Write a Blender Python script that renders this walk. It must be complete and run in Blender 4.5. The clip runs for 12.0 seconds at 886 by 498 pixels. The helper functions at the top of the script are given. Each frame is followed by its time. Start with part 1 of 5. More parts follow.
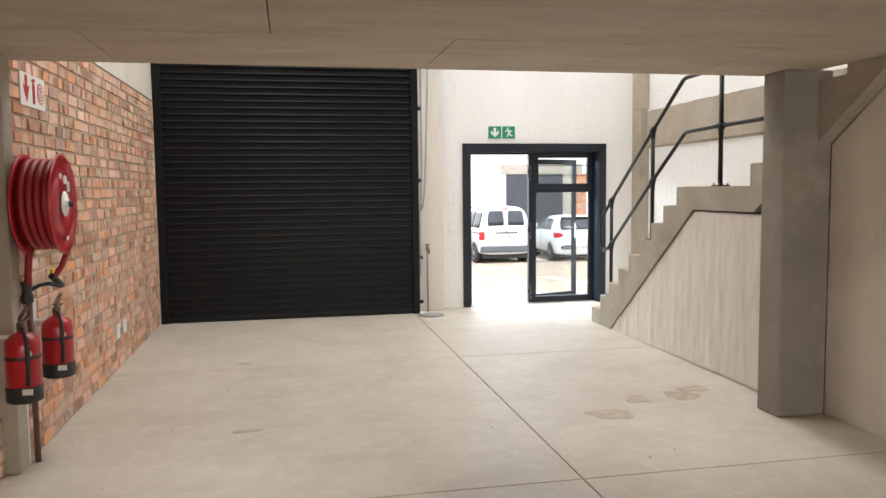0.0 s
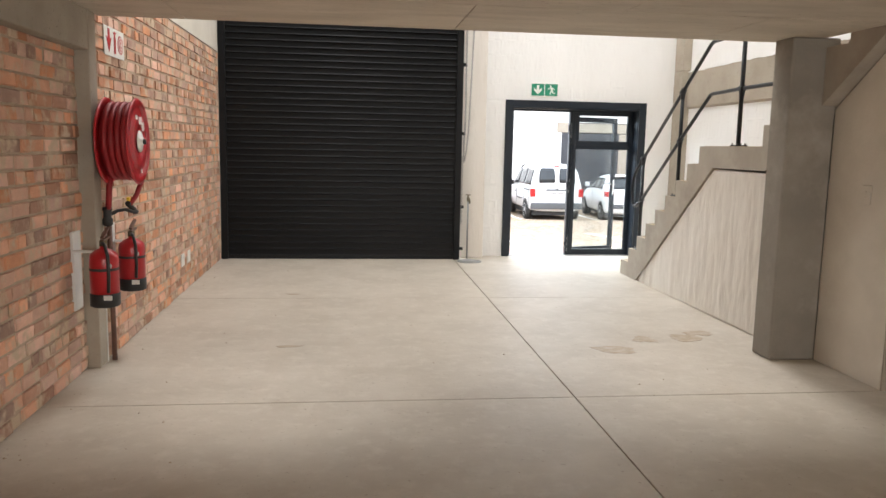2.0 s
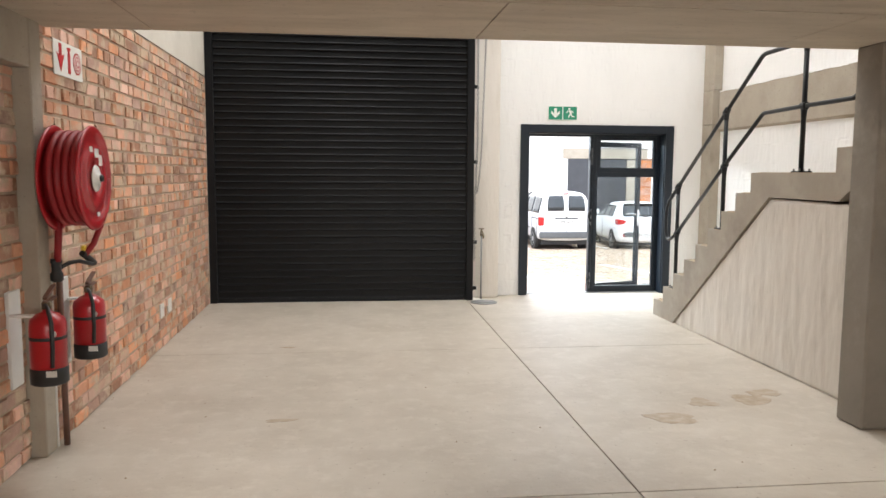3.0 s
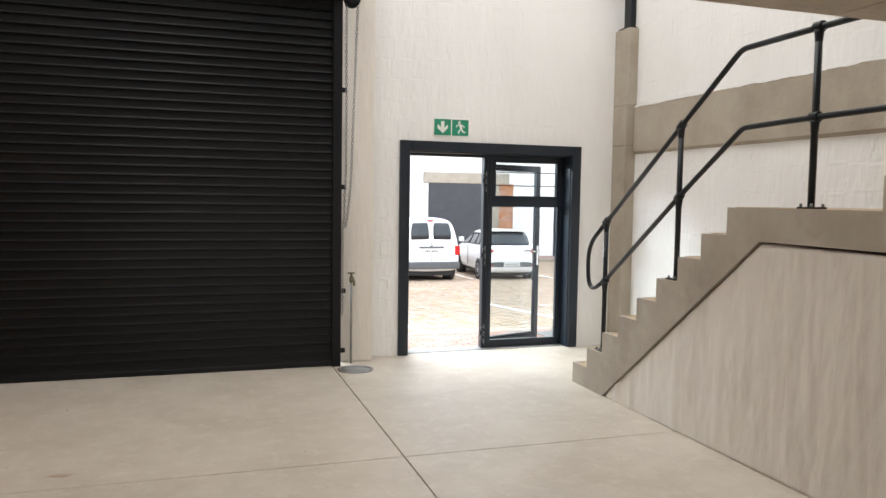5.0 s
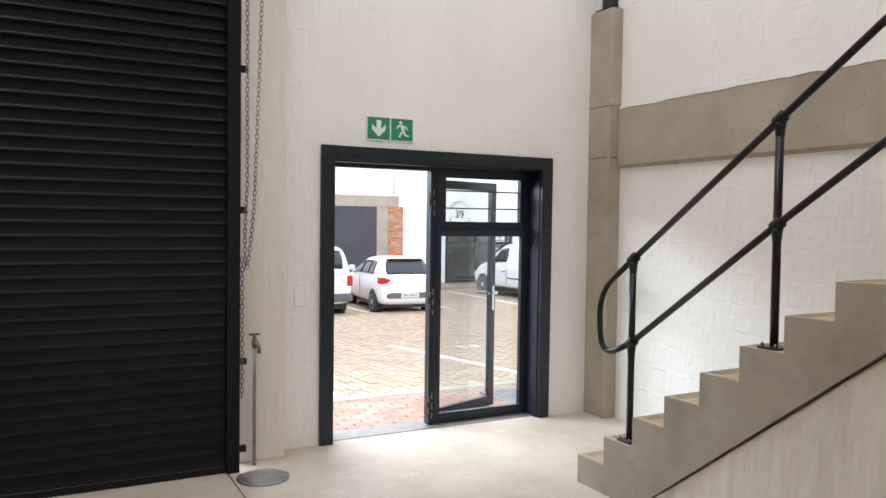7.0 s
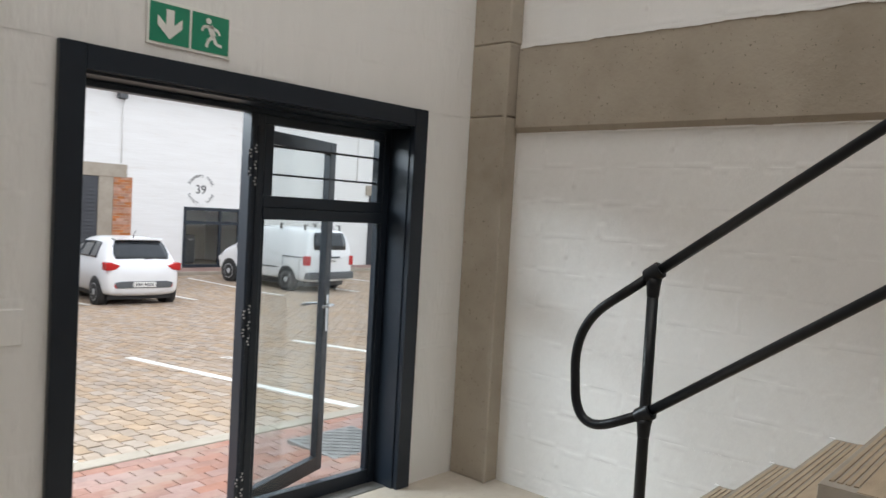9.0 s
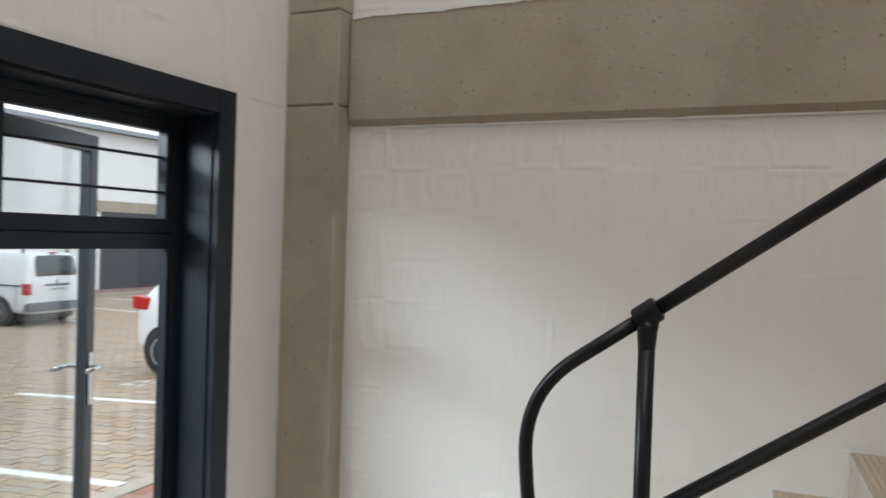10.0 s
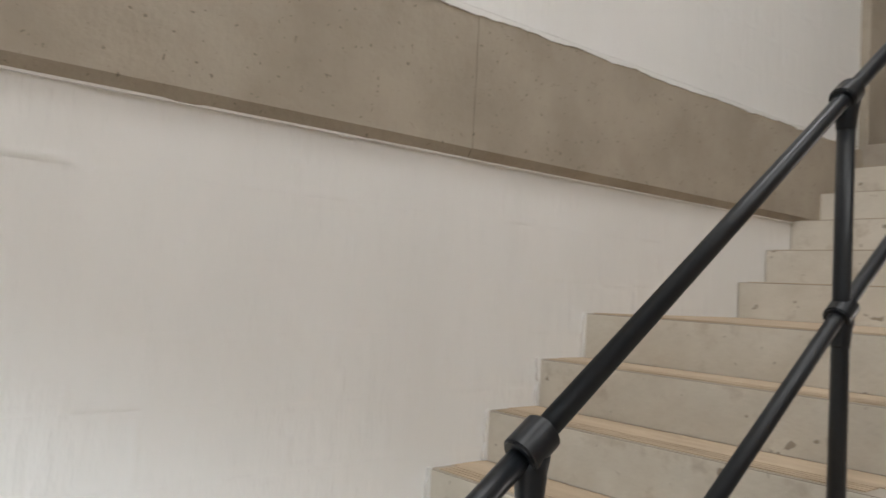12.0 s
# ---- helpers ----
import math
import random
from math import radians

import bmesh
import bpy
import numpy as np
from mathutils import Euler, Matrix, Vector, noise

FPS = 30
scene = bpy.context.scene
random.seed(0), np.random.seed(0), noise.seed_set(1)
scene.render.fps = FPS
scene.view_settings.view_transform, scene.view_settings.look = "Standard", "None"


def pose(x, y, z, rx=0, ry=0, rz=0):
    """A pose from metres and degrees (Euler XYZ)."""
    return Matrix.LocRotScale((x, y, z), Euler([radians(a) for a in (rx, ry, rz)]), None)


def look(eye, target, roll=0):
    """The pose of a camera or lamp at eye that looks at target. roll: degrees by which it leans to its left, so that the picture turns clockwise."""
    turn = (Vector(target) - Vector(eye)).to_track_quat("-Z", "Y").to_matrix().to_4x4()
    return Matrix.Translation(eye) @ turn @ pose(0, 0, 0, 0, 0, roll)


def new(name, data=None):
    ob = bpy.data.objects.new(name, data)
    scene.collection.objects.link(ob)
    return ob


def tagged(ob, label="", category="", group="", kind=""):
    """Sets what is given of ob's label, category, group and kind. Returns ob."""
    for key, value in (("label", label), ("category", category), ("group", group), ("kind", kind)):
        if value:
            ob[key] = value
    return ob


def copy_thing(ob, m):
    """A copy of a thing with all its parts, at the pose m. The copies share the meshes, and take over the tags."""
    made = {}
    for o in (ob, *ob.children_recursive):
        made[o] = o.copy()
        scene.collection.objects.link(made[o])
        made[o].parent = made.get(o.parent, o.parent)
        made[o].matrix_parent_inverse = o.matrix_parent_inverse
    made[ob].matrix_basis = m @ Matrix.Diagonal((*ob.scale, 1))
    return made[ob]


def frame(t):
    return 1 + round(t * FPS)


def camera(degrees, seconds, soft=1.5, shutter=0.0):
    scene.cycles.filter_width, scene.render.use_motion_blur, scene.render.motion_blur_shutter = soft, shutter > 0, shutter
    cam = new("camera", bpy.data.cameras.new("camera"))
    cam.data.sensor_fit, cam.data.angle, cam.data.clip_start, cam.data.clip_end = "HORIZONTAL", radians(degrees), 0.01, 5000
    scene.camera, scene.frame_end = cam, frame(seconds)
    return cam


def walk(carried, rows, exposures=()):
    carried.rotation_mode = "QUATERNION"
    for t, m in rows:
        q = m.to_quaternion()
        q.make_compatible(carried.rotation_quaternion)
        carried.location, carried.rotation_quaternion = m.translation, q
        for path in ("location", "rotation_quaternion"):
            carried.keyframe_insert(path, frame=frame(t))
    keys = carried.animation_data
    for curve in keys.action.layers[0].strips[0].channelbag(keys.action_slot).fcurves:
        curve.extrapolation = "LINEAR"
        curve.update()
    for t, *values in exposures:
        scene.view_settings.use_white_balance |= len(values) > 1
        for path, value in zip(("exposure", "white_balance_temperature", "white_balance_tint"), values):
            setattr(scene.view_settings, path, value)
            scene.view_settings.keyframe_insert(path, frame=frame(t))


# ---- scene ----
cam = camera(60.3, 12.0, shutter=0.2)
PATH = [
    (0, (-0.571, 0.737, 1.589), (-0.179, 2.691, 1.432), -0.6),
    (0.5, (-0.544, 0.336, 1.602), (-0.185, 2.297, 1.44), -0.4),
    (1, (-0.522, 0.017, 1.588), (-0.19, 1.979, 1.382), 1.0),
    (1.5, (-0.446, -0.152, 1.576), (-0.163, 1.812, 1.332), 1.0),
    (2, (-0.428, 0.102, 1.544), (-0.188, 2.069, 1.274), 1.2),
    (2.5, (-0.451, 0.52, 1.58), (-0.206, 2.492, 1.355), 0.2),
    (2.7, (-0.45, 0.739, 1.569), (-0.219, 2.716, 1.365), 0.4),
    (4.3, (-0.335, 2.424, 1.581), (0.114, 4.363, 1.387), 0.5),
    (4.5, (-0.325, 2.637, 1.61), (0.19, 4.561, 1.427), 0.7),
    (5, (-0.266, 3.188, 1.621), (0.352, 5.086, 1.485), 0.9),
    (5.5, (-0.239, 3.75, 1.628), (0.388, 5.645, 1.508), 0.4),
    (6, (-0.2, 4.27, 1.638), (0.483, 6.146, 1.525), 0.3),
    (6.5, (-0.145, 4.803, 1.635), (0.633, 6.643, 1.541), 1.0),
    (6.7, (-0.125, 5.028, 1.641), (0.723, 6.837, 1.561), 1.1),
    (8.3, (0.3, 6.785, 1.604), (1.487, 8.392, 1.501), -0.0),
    (8.5, (0.366, 7.026, 1.598), (1.636, 8.568, 1.502), 1.0),
    (9, (0.541, 7.574, 1.604), (2.021, 8.917, 1.511), 3.2),
    (9.2, (0.635, 7.784, 1.604), (2.189, 9.039, 1.508), 3.04),
    (9.5, (0.776, 8.099, 1.603), (2.41, 9.251, 1.529), 2.8),
    (9.8, (0.978, 8.359, 1.605), (2.724, 9.332, 1.555), 2.2),
    (10, (1.112, 8.533, 1.606), (2.948, 9.325, 1.576), 1.8),
    (10.2, (1.247, 8.676, 1.608), (3.168, 9.232, 1.574), 1.8),
    (10.5, (1.45, 8.89, 1.61), (3.433, 9.154, 1.622), 1.8),
    (10.7, (1.57, 9.019, 1.615), (3.57, 9.072, 1.634), 1.8),
    (11, (1.751, 9.212, 1.623), (3.733, 8.946, 1.649), 1.8),
    (11.5, (2.046, 9.416, 1.624), (3.91, 8.695, 1.689), 2.4),
    (12, (2.218, 9.612, 1.653), (3.769, 8.354, 1.755), 3.1),
]
EXPOSURES = [(0, 2.15), (2.7, 2.2), (4.3, 1.9), (5.5, 1.75), (6.7, 1.6), (8.3, 1.2), (9, 0.92), (9.7, 0.88), (10.5, 1.28), (11, 1.35), (12, 1.45)]
walk(cam, [(t, look(eye, target, roll)) for t, eye, target, roll in PATH], EXPOSURES)
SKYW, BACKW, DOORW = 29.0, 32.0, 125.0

# ---- world and sun: bright overcast sky ----
world = bpy.data.worlds.new("world")
scene.world = world
world.use_nodes = True
wn = world.node_tree.nodes
sky = wn.new("ShaderNodeTexSky")
sky.sky_type = 'NISHITA'
sky.sun_disc = False
sky.sun_elevation, sky.sun_rotation = radians(55), radians(200)
sky.air_density, sky.dust_density = 1.0, 3.0
wn["Background"].inputs["Strength"].default_value = 0.09
mixw = wn.new("ShaderNodeMix")
mixw.data_type = 'RGBA'
mixw.inputs[0].default_value = 0.75
mixw.inputs[7].default_value = (10.4, 11.2, 12.3, 1)
world.node_tree.links.new(sky.outputs[0], mixw.inputs[6])
world.node_tree.links.new(mixw.outputs[2], wn["Background"].inputs["Color"])
sun = new("sun", bpy.data.lights.new("sun", 'SUN'))
sun.data.energy, sun.data.angle, sun.data.color = 0.5, radians(14), (1, 0.96, 0.9)
sun.matrix_world = look((6, 44, 38), (3, 16, 0))


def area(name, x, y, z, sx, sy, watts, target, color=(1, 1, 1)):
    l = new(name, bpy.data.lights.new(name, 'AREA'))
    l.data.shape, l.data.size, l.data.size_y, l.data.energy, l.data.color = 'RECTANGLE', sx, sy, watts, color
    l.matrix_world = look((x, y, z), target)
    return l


# daylight falling through the two roof lights
area("roof_light_sky", -0.6, 8.1, 6.15, 1.2, 3.4, SKYW, (-0.6, 8.1, 0), (1.0, 0.98, 0.95))
area("roof_light_sky", 2.6, 8.1, 6.15, 1.2, 3.4, SKYW, (2.6, 8.1, 0), (1.0, 0.98, 0.95))
# added fill lamp behind the viewpoint, brightening the near floor and bricks
area("back_fill", 1.0, -4.03, 1.3, 3.0, 1.4, BACKW, (1.0, 4, 0.9), (1.0, 0.92, 0.83))

# fill lamp added outside, hidden above the doorway, to brighten the right wall
area("doorway_fill", 0.7, 12.9, 2.98, 2.6, 0.6, DOORW, (4.1, 9.2, 0.75), (0.82, 0.93, 1.0))


# ---- materials ----
def mat(name, c1, c2=None, scale=3.0, rough=0.7, bump=0.0, bscale=60.0, metal=0.0, c3=None, s3=0.7, lo=0.35, hi=0.65, vary=0.0, speck=None, stretch=(1, 1, 1), coat=0.0, spec=0.5, bd=8.0, t3=(0.52, 0.72)):
    m = bpy.data.materials.new(name)
    m.use_nodes = True
    nt = m.node_tree
    n, L = nt.nodes, nt.links.new
    b = n["Principled BSDF"]
    b.inputs["Roughness"].default_value, b.inputs["Metallic"].default_value = rough, metal
    b.inputs["Coat Weight"].default_value = coat
    b.inputs["Specular IOR Level"].default_value = spec
    geo = n.new("ShaderNodeNewGeometry")
    mp = n.new("ShaderNodeMapping")
    mp.inputs["Scale"].default_value = stretch
    L(geo.outputs["Position"], mp.inputs["Vector"])

    def noise_tex(s, detail=6.0, r=0.6):
        t = n.new("ShaderNodeTexNoise")
        t.inputs["Scale"].default_value, t.inputs["Detail"].default_value, t.inputs["Roughness"].default_value = s, detail, r
        L(mp.outputs[0], t.inputs["Vector"])
        return t

    def ramp(sock, a, z):
        r = n.new("ShaderNodeMapRange")
        r.inputs[1].default_value, r.inputs[2].default_value = a, z
        L(sock, r.inputs[0])
        return r.outputs[0]

    def mix(f, a, c, mode='MIX'):
        x = n.new("ShaderNodeMix")
        x.data_type, x.blend_type = 'RGBA', mode
        for s, v in ((x.inputs[0], f), (x.inputs[6], a), (x.inputs[7], c)):
            if isinstance(v, bpy.types.NodeSocket):
                L(v, s)
            else:
                s.default_value = v if isinstance(v, float) else (*v, 1)
        return x.outputs[2]

    col = c1
    if c2:
        col = mix(ramp(noise_tex(scale).outputs[0], lo, hi), c1, c2)
    if vary:
        oi = n.new("ShaderNodeObjectInfo")
        ad = n.new("ShaderNodeMath")
        ad.operation = 'ADD'
        L(oi.outputs["Random"], ad.inputs[0])
        L(geo.outputs["Random Per Island"], ad.inputs[1])
        fr = n.new("ShaderNodeMath")
        fr.operation = 'FRACT'
        L(ad.outputs[0], fr.inputs[0])
        hs = n.new("ShaderNodeHueSaturation")
        L(ramp(fr.outputs[0], 0, 1), hs.inputs["Value"])
        mr = hs.inputs["Value"].links[0].from_node
        mr.inputs[3].default_value, mr.inputs[4].default_value = 1 - vary, 1 + vary
        f7 = n.new("ShaderNodeMath")
        f7.operation = 'MULTIPLY'
        f7.inputs[1].default_value = 7.31
        L(fr.outputs[0], f7.inputs[0])
        f8 = n.new("ShaderNodeMath")
        f8.operation = 'FRACT'
        L(f7.outputs[0], f8.inputs[0])
        L(ramp(f8.outputs[0], 0, 1), hs.inputs["Saturation"])
        mr2 = hs.inputs["Saturation"].links[0].from_node
        mr2.inputs[3].default_value, mr2.inputs[4].default_value = 0.7, 1.15
        if isinstance(col, bpy.types.NodeSocket):
            L(col, hs.inputs["Color"])
        else:
            hs.inputs["Color"].default_value = (*col, 1)
        col = hs.outputs[0]
    if c3:
        col = mix(ramp(noise_tex(s3, 5.0, 0.65).outputs[0], *t3), col, c3)
    if speck:
        col = mix(ramp(noise_tex(speck[0], 2.0, 0.5).outputs[0], 0.68, 0.72), col, speck[1])
    if isinstance(col, bpy.types.NodeSocket):
        L(col, b.inputs["Base Color"])
    else:
        b.inputs["Base Color"].default_value = (*col, 1)
    if bump:
        bp = n.new("ShaderNodeBump")
        bp.inputs["Strength"].default_value, bp.inputs["Distance"].default_value = bump, 0.01
        L(noise_tex(bscale, bd, 0.55).outputs[0], bp.inputs["Height"])
        L(bp.outputs[0], b.inputs["Normal"])
    return m


M_FLOOR = mat("floor_concrete", (0.525, 0.47, 0.395), (0.445, 0.39, 0.32), 1.8, 0.5, 0.2, 24, c3=(0.58, 0.53, 0.455), s3=8.0, speck=(30, (0.39, 0.335, 0.265)), t3=(0.5, 0.85))
M_JOINT = mat("joint_dirt", (0.07, 0.06, 0.05), (0.05, 0.04, 0.035), 9, 0.9)
M_STAIN = mat("damp_stain", (0.35, 0.265, 0.175), (0.46, 0.385, 0.30), 12, 0.5, 0.05, 40)
M_CONC = mat("raw_concrete", (0.39, 0.34, 0.275), (0.315, 0.27, 0.215), 2.6, 0.85, 0.25, 45, c3=(0.41, 0.365, 0.30), s3=1.1, speck=(55, (0.22, 0.19, 0.15)))
M_SLAB = mat("ply_marked_concrete", (0.56, 0.49, 0.40), (0.46, 0.40, 0.32), 1.5, 0.8, 0.2, 30, c3=(0.58, 0.515, 0.425), s3=1.2, speck=(26, (0.26, 0.22, 0.17)), stretch=(1, 4, 1))
M_COLR = mat("dark_concrete", (0.27, 0.24, 0.205), (0.22, 0.195, 0.165), 2.0, 0.85, 0.2, 40, c3=(0.36, 0.32, 0.27), s3=1.5)
M_STAIR = mat("stair_concrete", (0.41, 0.365, 0.305), (0.35, 0.305, 0.25), 3.0, 0.85, 0.2, 40, c3=(0.30, 0.26, 0.215), s3=2.5)
M_TREAD = mat("dusty_tread", (0.50, 0.395, 0.28), (0.41, 0.32, 0.225), 5, 0.85, 0.2, 50, stretch=(1, 4, 1))
M_WHITE = mat("white_masonry_paint", (0.80, 0.79, 0.77), (0.755, 0.745, 0.725), 1.2, 0.42, 0.65, 20, c3=(0.775, 0.765, 0.745), s3=8, bd=4.0, stretch=(1, 1, 0.3))
M_DRIP = mat("dirty_shaded_white_paint", (0.73, 0.685, 0.625), (0.67, 0.62, 0.555), 3.0, 0.6, 0.7, 18, c3=(0.58, 0.53, 0.47), s3=5.0, stretch=(1, 1, 0.25), bd=4.0, t3=(0.55, 0.75))
M_CREAM = mat("cream_plaster", (0.66, 0.61, 0.53), (0.58, 0.53, 0.455), 2.0, 0.75, 0.2, 30)
M_BRICK = mat("clay_brick", (0.60, 0.315, 0.20), (0.50, 0.26, 0.165), 9, 0.9, 0.9, 38, vary=0.42, c3=(0.56, 0.43, 0.31), s3=6.5, t3=(0.48, 0.62))
M_MORTAR = mat("smeared_mortar", (0.49, 0.385, 0.285), (0.41, 0.31, 0.22), 14, 0.95, 0.5, 70)
M_SHUT = mat("black_shutter_steel", (0.008, 0.0085, 0.0095), (0.010, 0.010, 0.0105), 1.5, 0.42, 0.0, 20, spec=0.14)
M_ALU = mat("charcoal_aluminium", (0.009, 0.014, 0.022), (0.012, 0.018, 0.027), 4, 0.36, 0.03, 80, spec=0.4)
M_RAIL = mat("black_gloss_rail", (0.008, 0.010, 0.013), (0.012, 0.014, 0.017), 8, 0.36, 0.06, 30, spec=0.35)
M_STEEL = mat("galvanised_steel", (0.27, 0.265, 0.255), (0.18, 0.175, 0.165), 12, 0.5, 0.05, 60, metal=0.6)
M_CHROME = mat("satin_handle", (0.6, 0.6, 0.6), None, 4, 0.25, metal=1.0)
M_RED = mat("red_enamel", (0.42, 0.012, 0.018), (0.36, 0.010, 0.016), 6, 0.3, 0.02, 40)
M_HOSE = mat("red_hose", (0.30, 0.012, 0.016), (0.24, 0.01, 0.014), 20, 0.55, 0.05, 80)
M_BLACK = mat("black_plastic", (0.015, 0.015, 0.016), (0.025, 0.025, 0.025), 10, 0.5)
M_COPPER = mat("tarnished_pipe", (0.16, 0.075, 0.05), (0.11, 0.06, 0.045), 14, 0.5, 0.05, 60)
M_BRASS = mat("dull_brass", (0.17, 0.13, 0.075), (0.11, 0.085, 0.05), 20, 0.5, metal=0.5)
M_YELLOW = mat("yellow_tag", (0.75, 0.50, 0.04), None, rough=0.5)
M_SIGNW = mat("sign_white", (0.80, 0.80, 0.76), (0.76, 0.76, 0.72), 8, 0.4)
M_GREEN = mat("sign_green", (0.012, 0.23, 0.13), (0.014, 0.21, 0.12), 8, 0.4)
M_SIGNR = mat("sign_red", (0.55, 0.02, 0.02), (0.50, 0.02, 0.02), 8, 0.4)
M_PLATE = mat("white_plastic", (0.74, 0.73, 0.70), (0.70, 0.69, 0.66), 10, 0.35)
M_PAVR = mat("red_paver", (0.34, 0.18, 0.135), (0.27, 0.14, 0.105), 10, 0.8, 0.4, 60, vary=0.12, c3=(0.36, 0.27, 0.21), s3=1.5)
M_PAVT = mat("tan_paver", (0.385, 0.285, 0.20), (0.31, 0.225, 0.155), 8, 0.85, 0.4, 60, vary=0.13, c3=(0.42, 0.335, 0.255), s3=0.5)
M_BED = mat("paving_bed", (0.25, 0.19, 0.135), (0.20, 0.15, 0.105), 3, 0.95, 0.4, 40)
M_LINE = mat("white_road_paint", (0.78, 0.76, 0.72), (0.68, 0.65, 0.6), 7, 0.7, 0.1, 60)
M_CAR = mat("white_car_paint", (0.80, 0.80, 0.80), (0.78, 0.78, 0.78), 2, 0.28, coat=0.6)
M_CGLASS = mat("tinted_car_glass", (0.02, 0.025, 0.03), (0.03, 0.035, 0.04), 2, 0.06)
M_TYRE = mat("tyre_rubber", (0.02, 0.02, 0.02), (0.03, 0.03, 0.03), 20, 0.85)
M_RIM = mat("wheel_rim", (0.55, 0.55, 0.56), (0.48, 0.48, 0.49), 10, 0.4, metal=0.2)
M_TAIL = mat("tail_lamp", (0.5, 0.015, 0.015), (0.42, 0.015, 0.015), 10, 0.2)
M_GREY = mat("grey_bumper", (0.10, 0.105, 0.11), (0.085, 0.09, 0.095), 10, 0.6)
M_SHUTO = mat("grey_shutter", (0.06, 0.062, 0.07), (0.05, 0.052, 0.06), 3, 0.5)
M_BRKF = mat("orange_face_brick", (0.50, 0.22, 0.11), (0.40, 0.17, 0.085), 12, 0.9, 0.3, 50, vary=0.2)
M_ROOF = mat("roof_sheet", (0.30, 0.33, 0.36), (0.25, 0.28, 0.31), 2, 0.5)
M_DARKDOOR = mat("dark_blue_door", (0.012, 0.018, 0.03), (0.016, 0.022, 0.034), 3, 0.5)


def glass_mat(name, rough=0.0, tint=(0.93, 0.95, 0.95)):
    m = bpy.data.materials.new(name)
    m.use_nodes = True
    n, L = m.node_tree.nodes, m.node_tree.links.new
    n.clear()
    out, mx = n.new("ShaderNodeOutputMaterial"), n.new("ShaderNodeMixShader")
    tr, gl, lw = n.new("ShaderNodeBsdfTransparent"), n.new("ShaderNodeBsdfGlossy"), n.new("ShaderNodeLayerWeight")
    pw, fr = n.new("ShaderNodeMath"), n.new("ShaderNodeMapRange")
    pw.operation = 'POWER'
    pw.inputs[1].default_value = 4.0
    L(lw.outputs["Facing"], pw.inputs[0])
    L(pw.outputs[0], fr.inputs[0])
    fr.inputs[3].default_value, fr.inputs[4].default_value = 0.025, 0.6
    tr.inputs[0].default_value = (*tint, 1)
    gl.inputs["Roughness"].default_value = rough
    lw.inputs[0].default_value = 0.5
    L(fr.outputs[0], mx.inputs[0])
    L(tr.outputs[0], mx.inputs[1])
    L(gl.outputs[0], mx.inputs[2])
    L(mx.outputs[0], out.inputs[0])
    return m


M_GLASS = glass_mat("window_glass")
M_FBW = mat("washed_white_brick_paint", (0.80, 0.79, 0.77), (0.76, 0.745, 0.72), 1.5, 0.6, 0.6, 5, c3=(0.70, 0.66, 0.62), s3=1.6, stretch=(0.35, 1, 3.2), t3=(0.60, 0.74), bd=4.0)


# ---- mesh helpers ----
def box(bm, x0, x1, y0, y1, z0, z1, bevel=0.0, seg=1):
    r = bmesh.ops.create_cube(bm, size=1)
    vs = r["verts"]
    for v in vs:
        v.co = Vector(((x0 + x1) / 2 + v.co.x * (x1 - x0), (y0 + y1) / 2 + v.co.y * (y1 - y0), (z0 + z1) / 2 + v.co.z * (z1 - z0)))
    if bevel:
        es = {e for v in vs for e in v.link_edges}
        bmesh.ops.bevel(bm, geom=list(es), offset=bevel, segments=seg, profile=0.6, affect='EDGES', clamp_overlap=True)
    return bm


def bx(*a, **k):
    return box(bmesh.new(), *a, **k)


def prism(pts, axis, a, b, bevel=0.0, bm=None, seg=1):
    """A polygon in the plane across an axis, drawn out from a to b along it."""
    bm = bm or bmesh.new()
    put = {'x': lambda p, q: (q, p[0], p[1]), 'y': lambda p, q: (p[0], q, p[1]), 'z': lambda p, q: (p[0], p[1], q)}[axis]
    va = [bm.verts.new(put(p, a)) for p in pts]
    vb = [bm.verts.new(put(p, b)) for p in pts]
    fs = [bm.faces.new(va), bm.faces.new(vb[::-1])]
    for i in range(len(pts)):
        j = (i + 1) % len(pts)
        fs.append(bm.faces.new((va[j], va[i], vb[i], vb[j])))
    bmesh.ops.recalc_face_normals(bm, faces=fs)
    if bevel:
        es = {e for v in va + vb for e in v.link_edges}
        bmesh.ops.bevel(bm, geom=list(es), offset=bevel, segments=seg, profile=0.6, affect='EDGES', clamp_overlap=True)
    return bm


def tube(bm, path, r, seg=12, closed=False, caps=True):
    """A round tube of radius r along a path of points."""
    P = [Vector(p) for p in path]
    n = len(P)
    rings, up = [], None
    for i, p in enumerate(P):
        a = P[i - 1] if (i or closed) else p
        c = P[(i + 1) % n] if (i < n - 1 or closed) else p
        d = (c - a).normalized()
        if up is None:
            up = d.orthogonal().normalized()
        up = (up - d * up.dot(d)).normalized()
        side = d.cross(up)
        rings.append([bm.verts.new(p + r * (math.cos(t) * up + math.sin(t) * side)) for t in (2 * math.pi * k / seg for k in range(seg))])
    for i in range(n if closed else n - 1):
        A, B = rings[i], rings[(i + 1) % n]
        for k in range(seg):
            f = bm.faces.new((A[k], A[(k + 1) % seg], B[(k + 1) % seg], B[k]))
            f.smooth = True
    if caps and not closed:
        bm.faces.new(rings[0][::-1])
        bm.faces.new(rings[-1])
    return bm


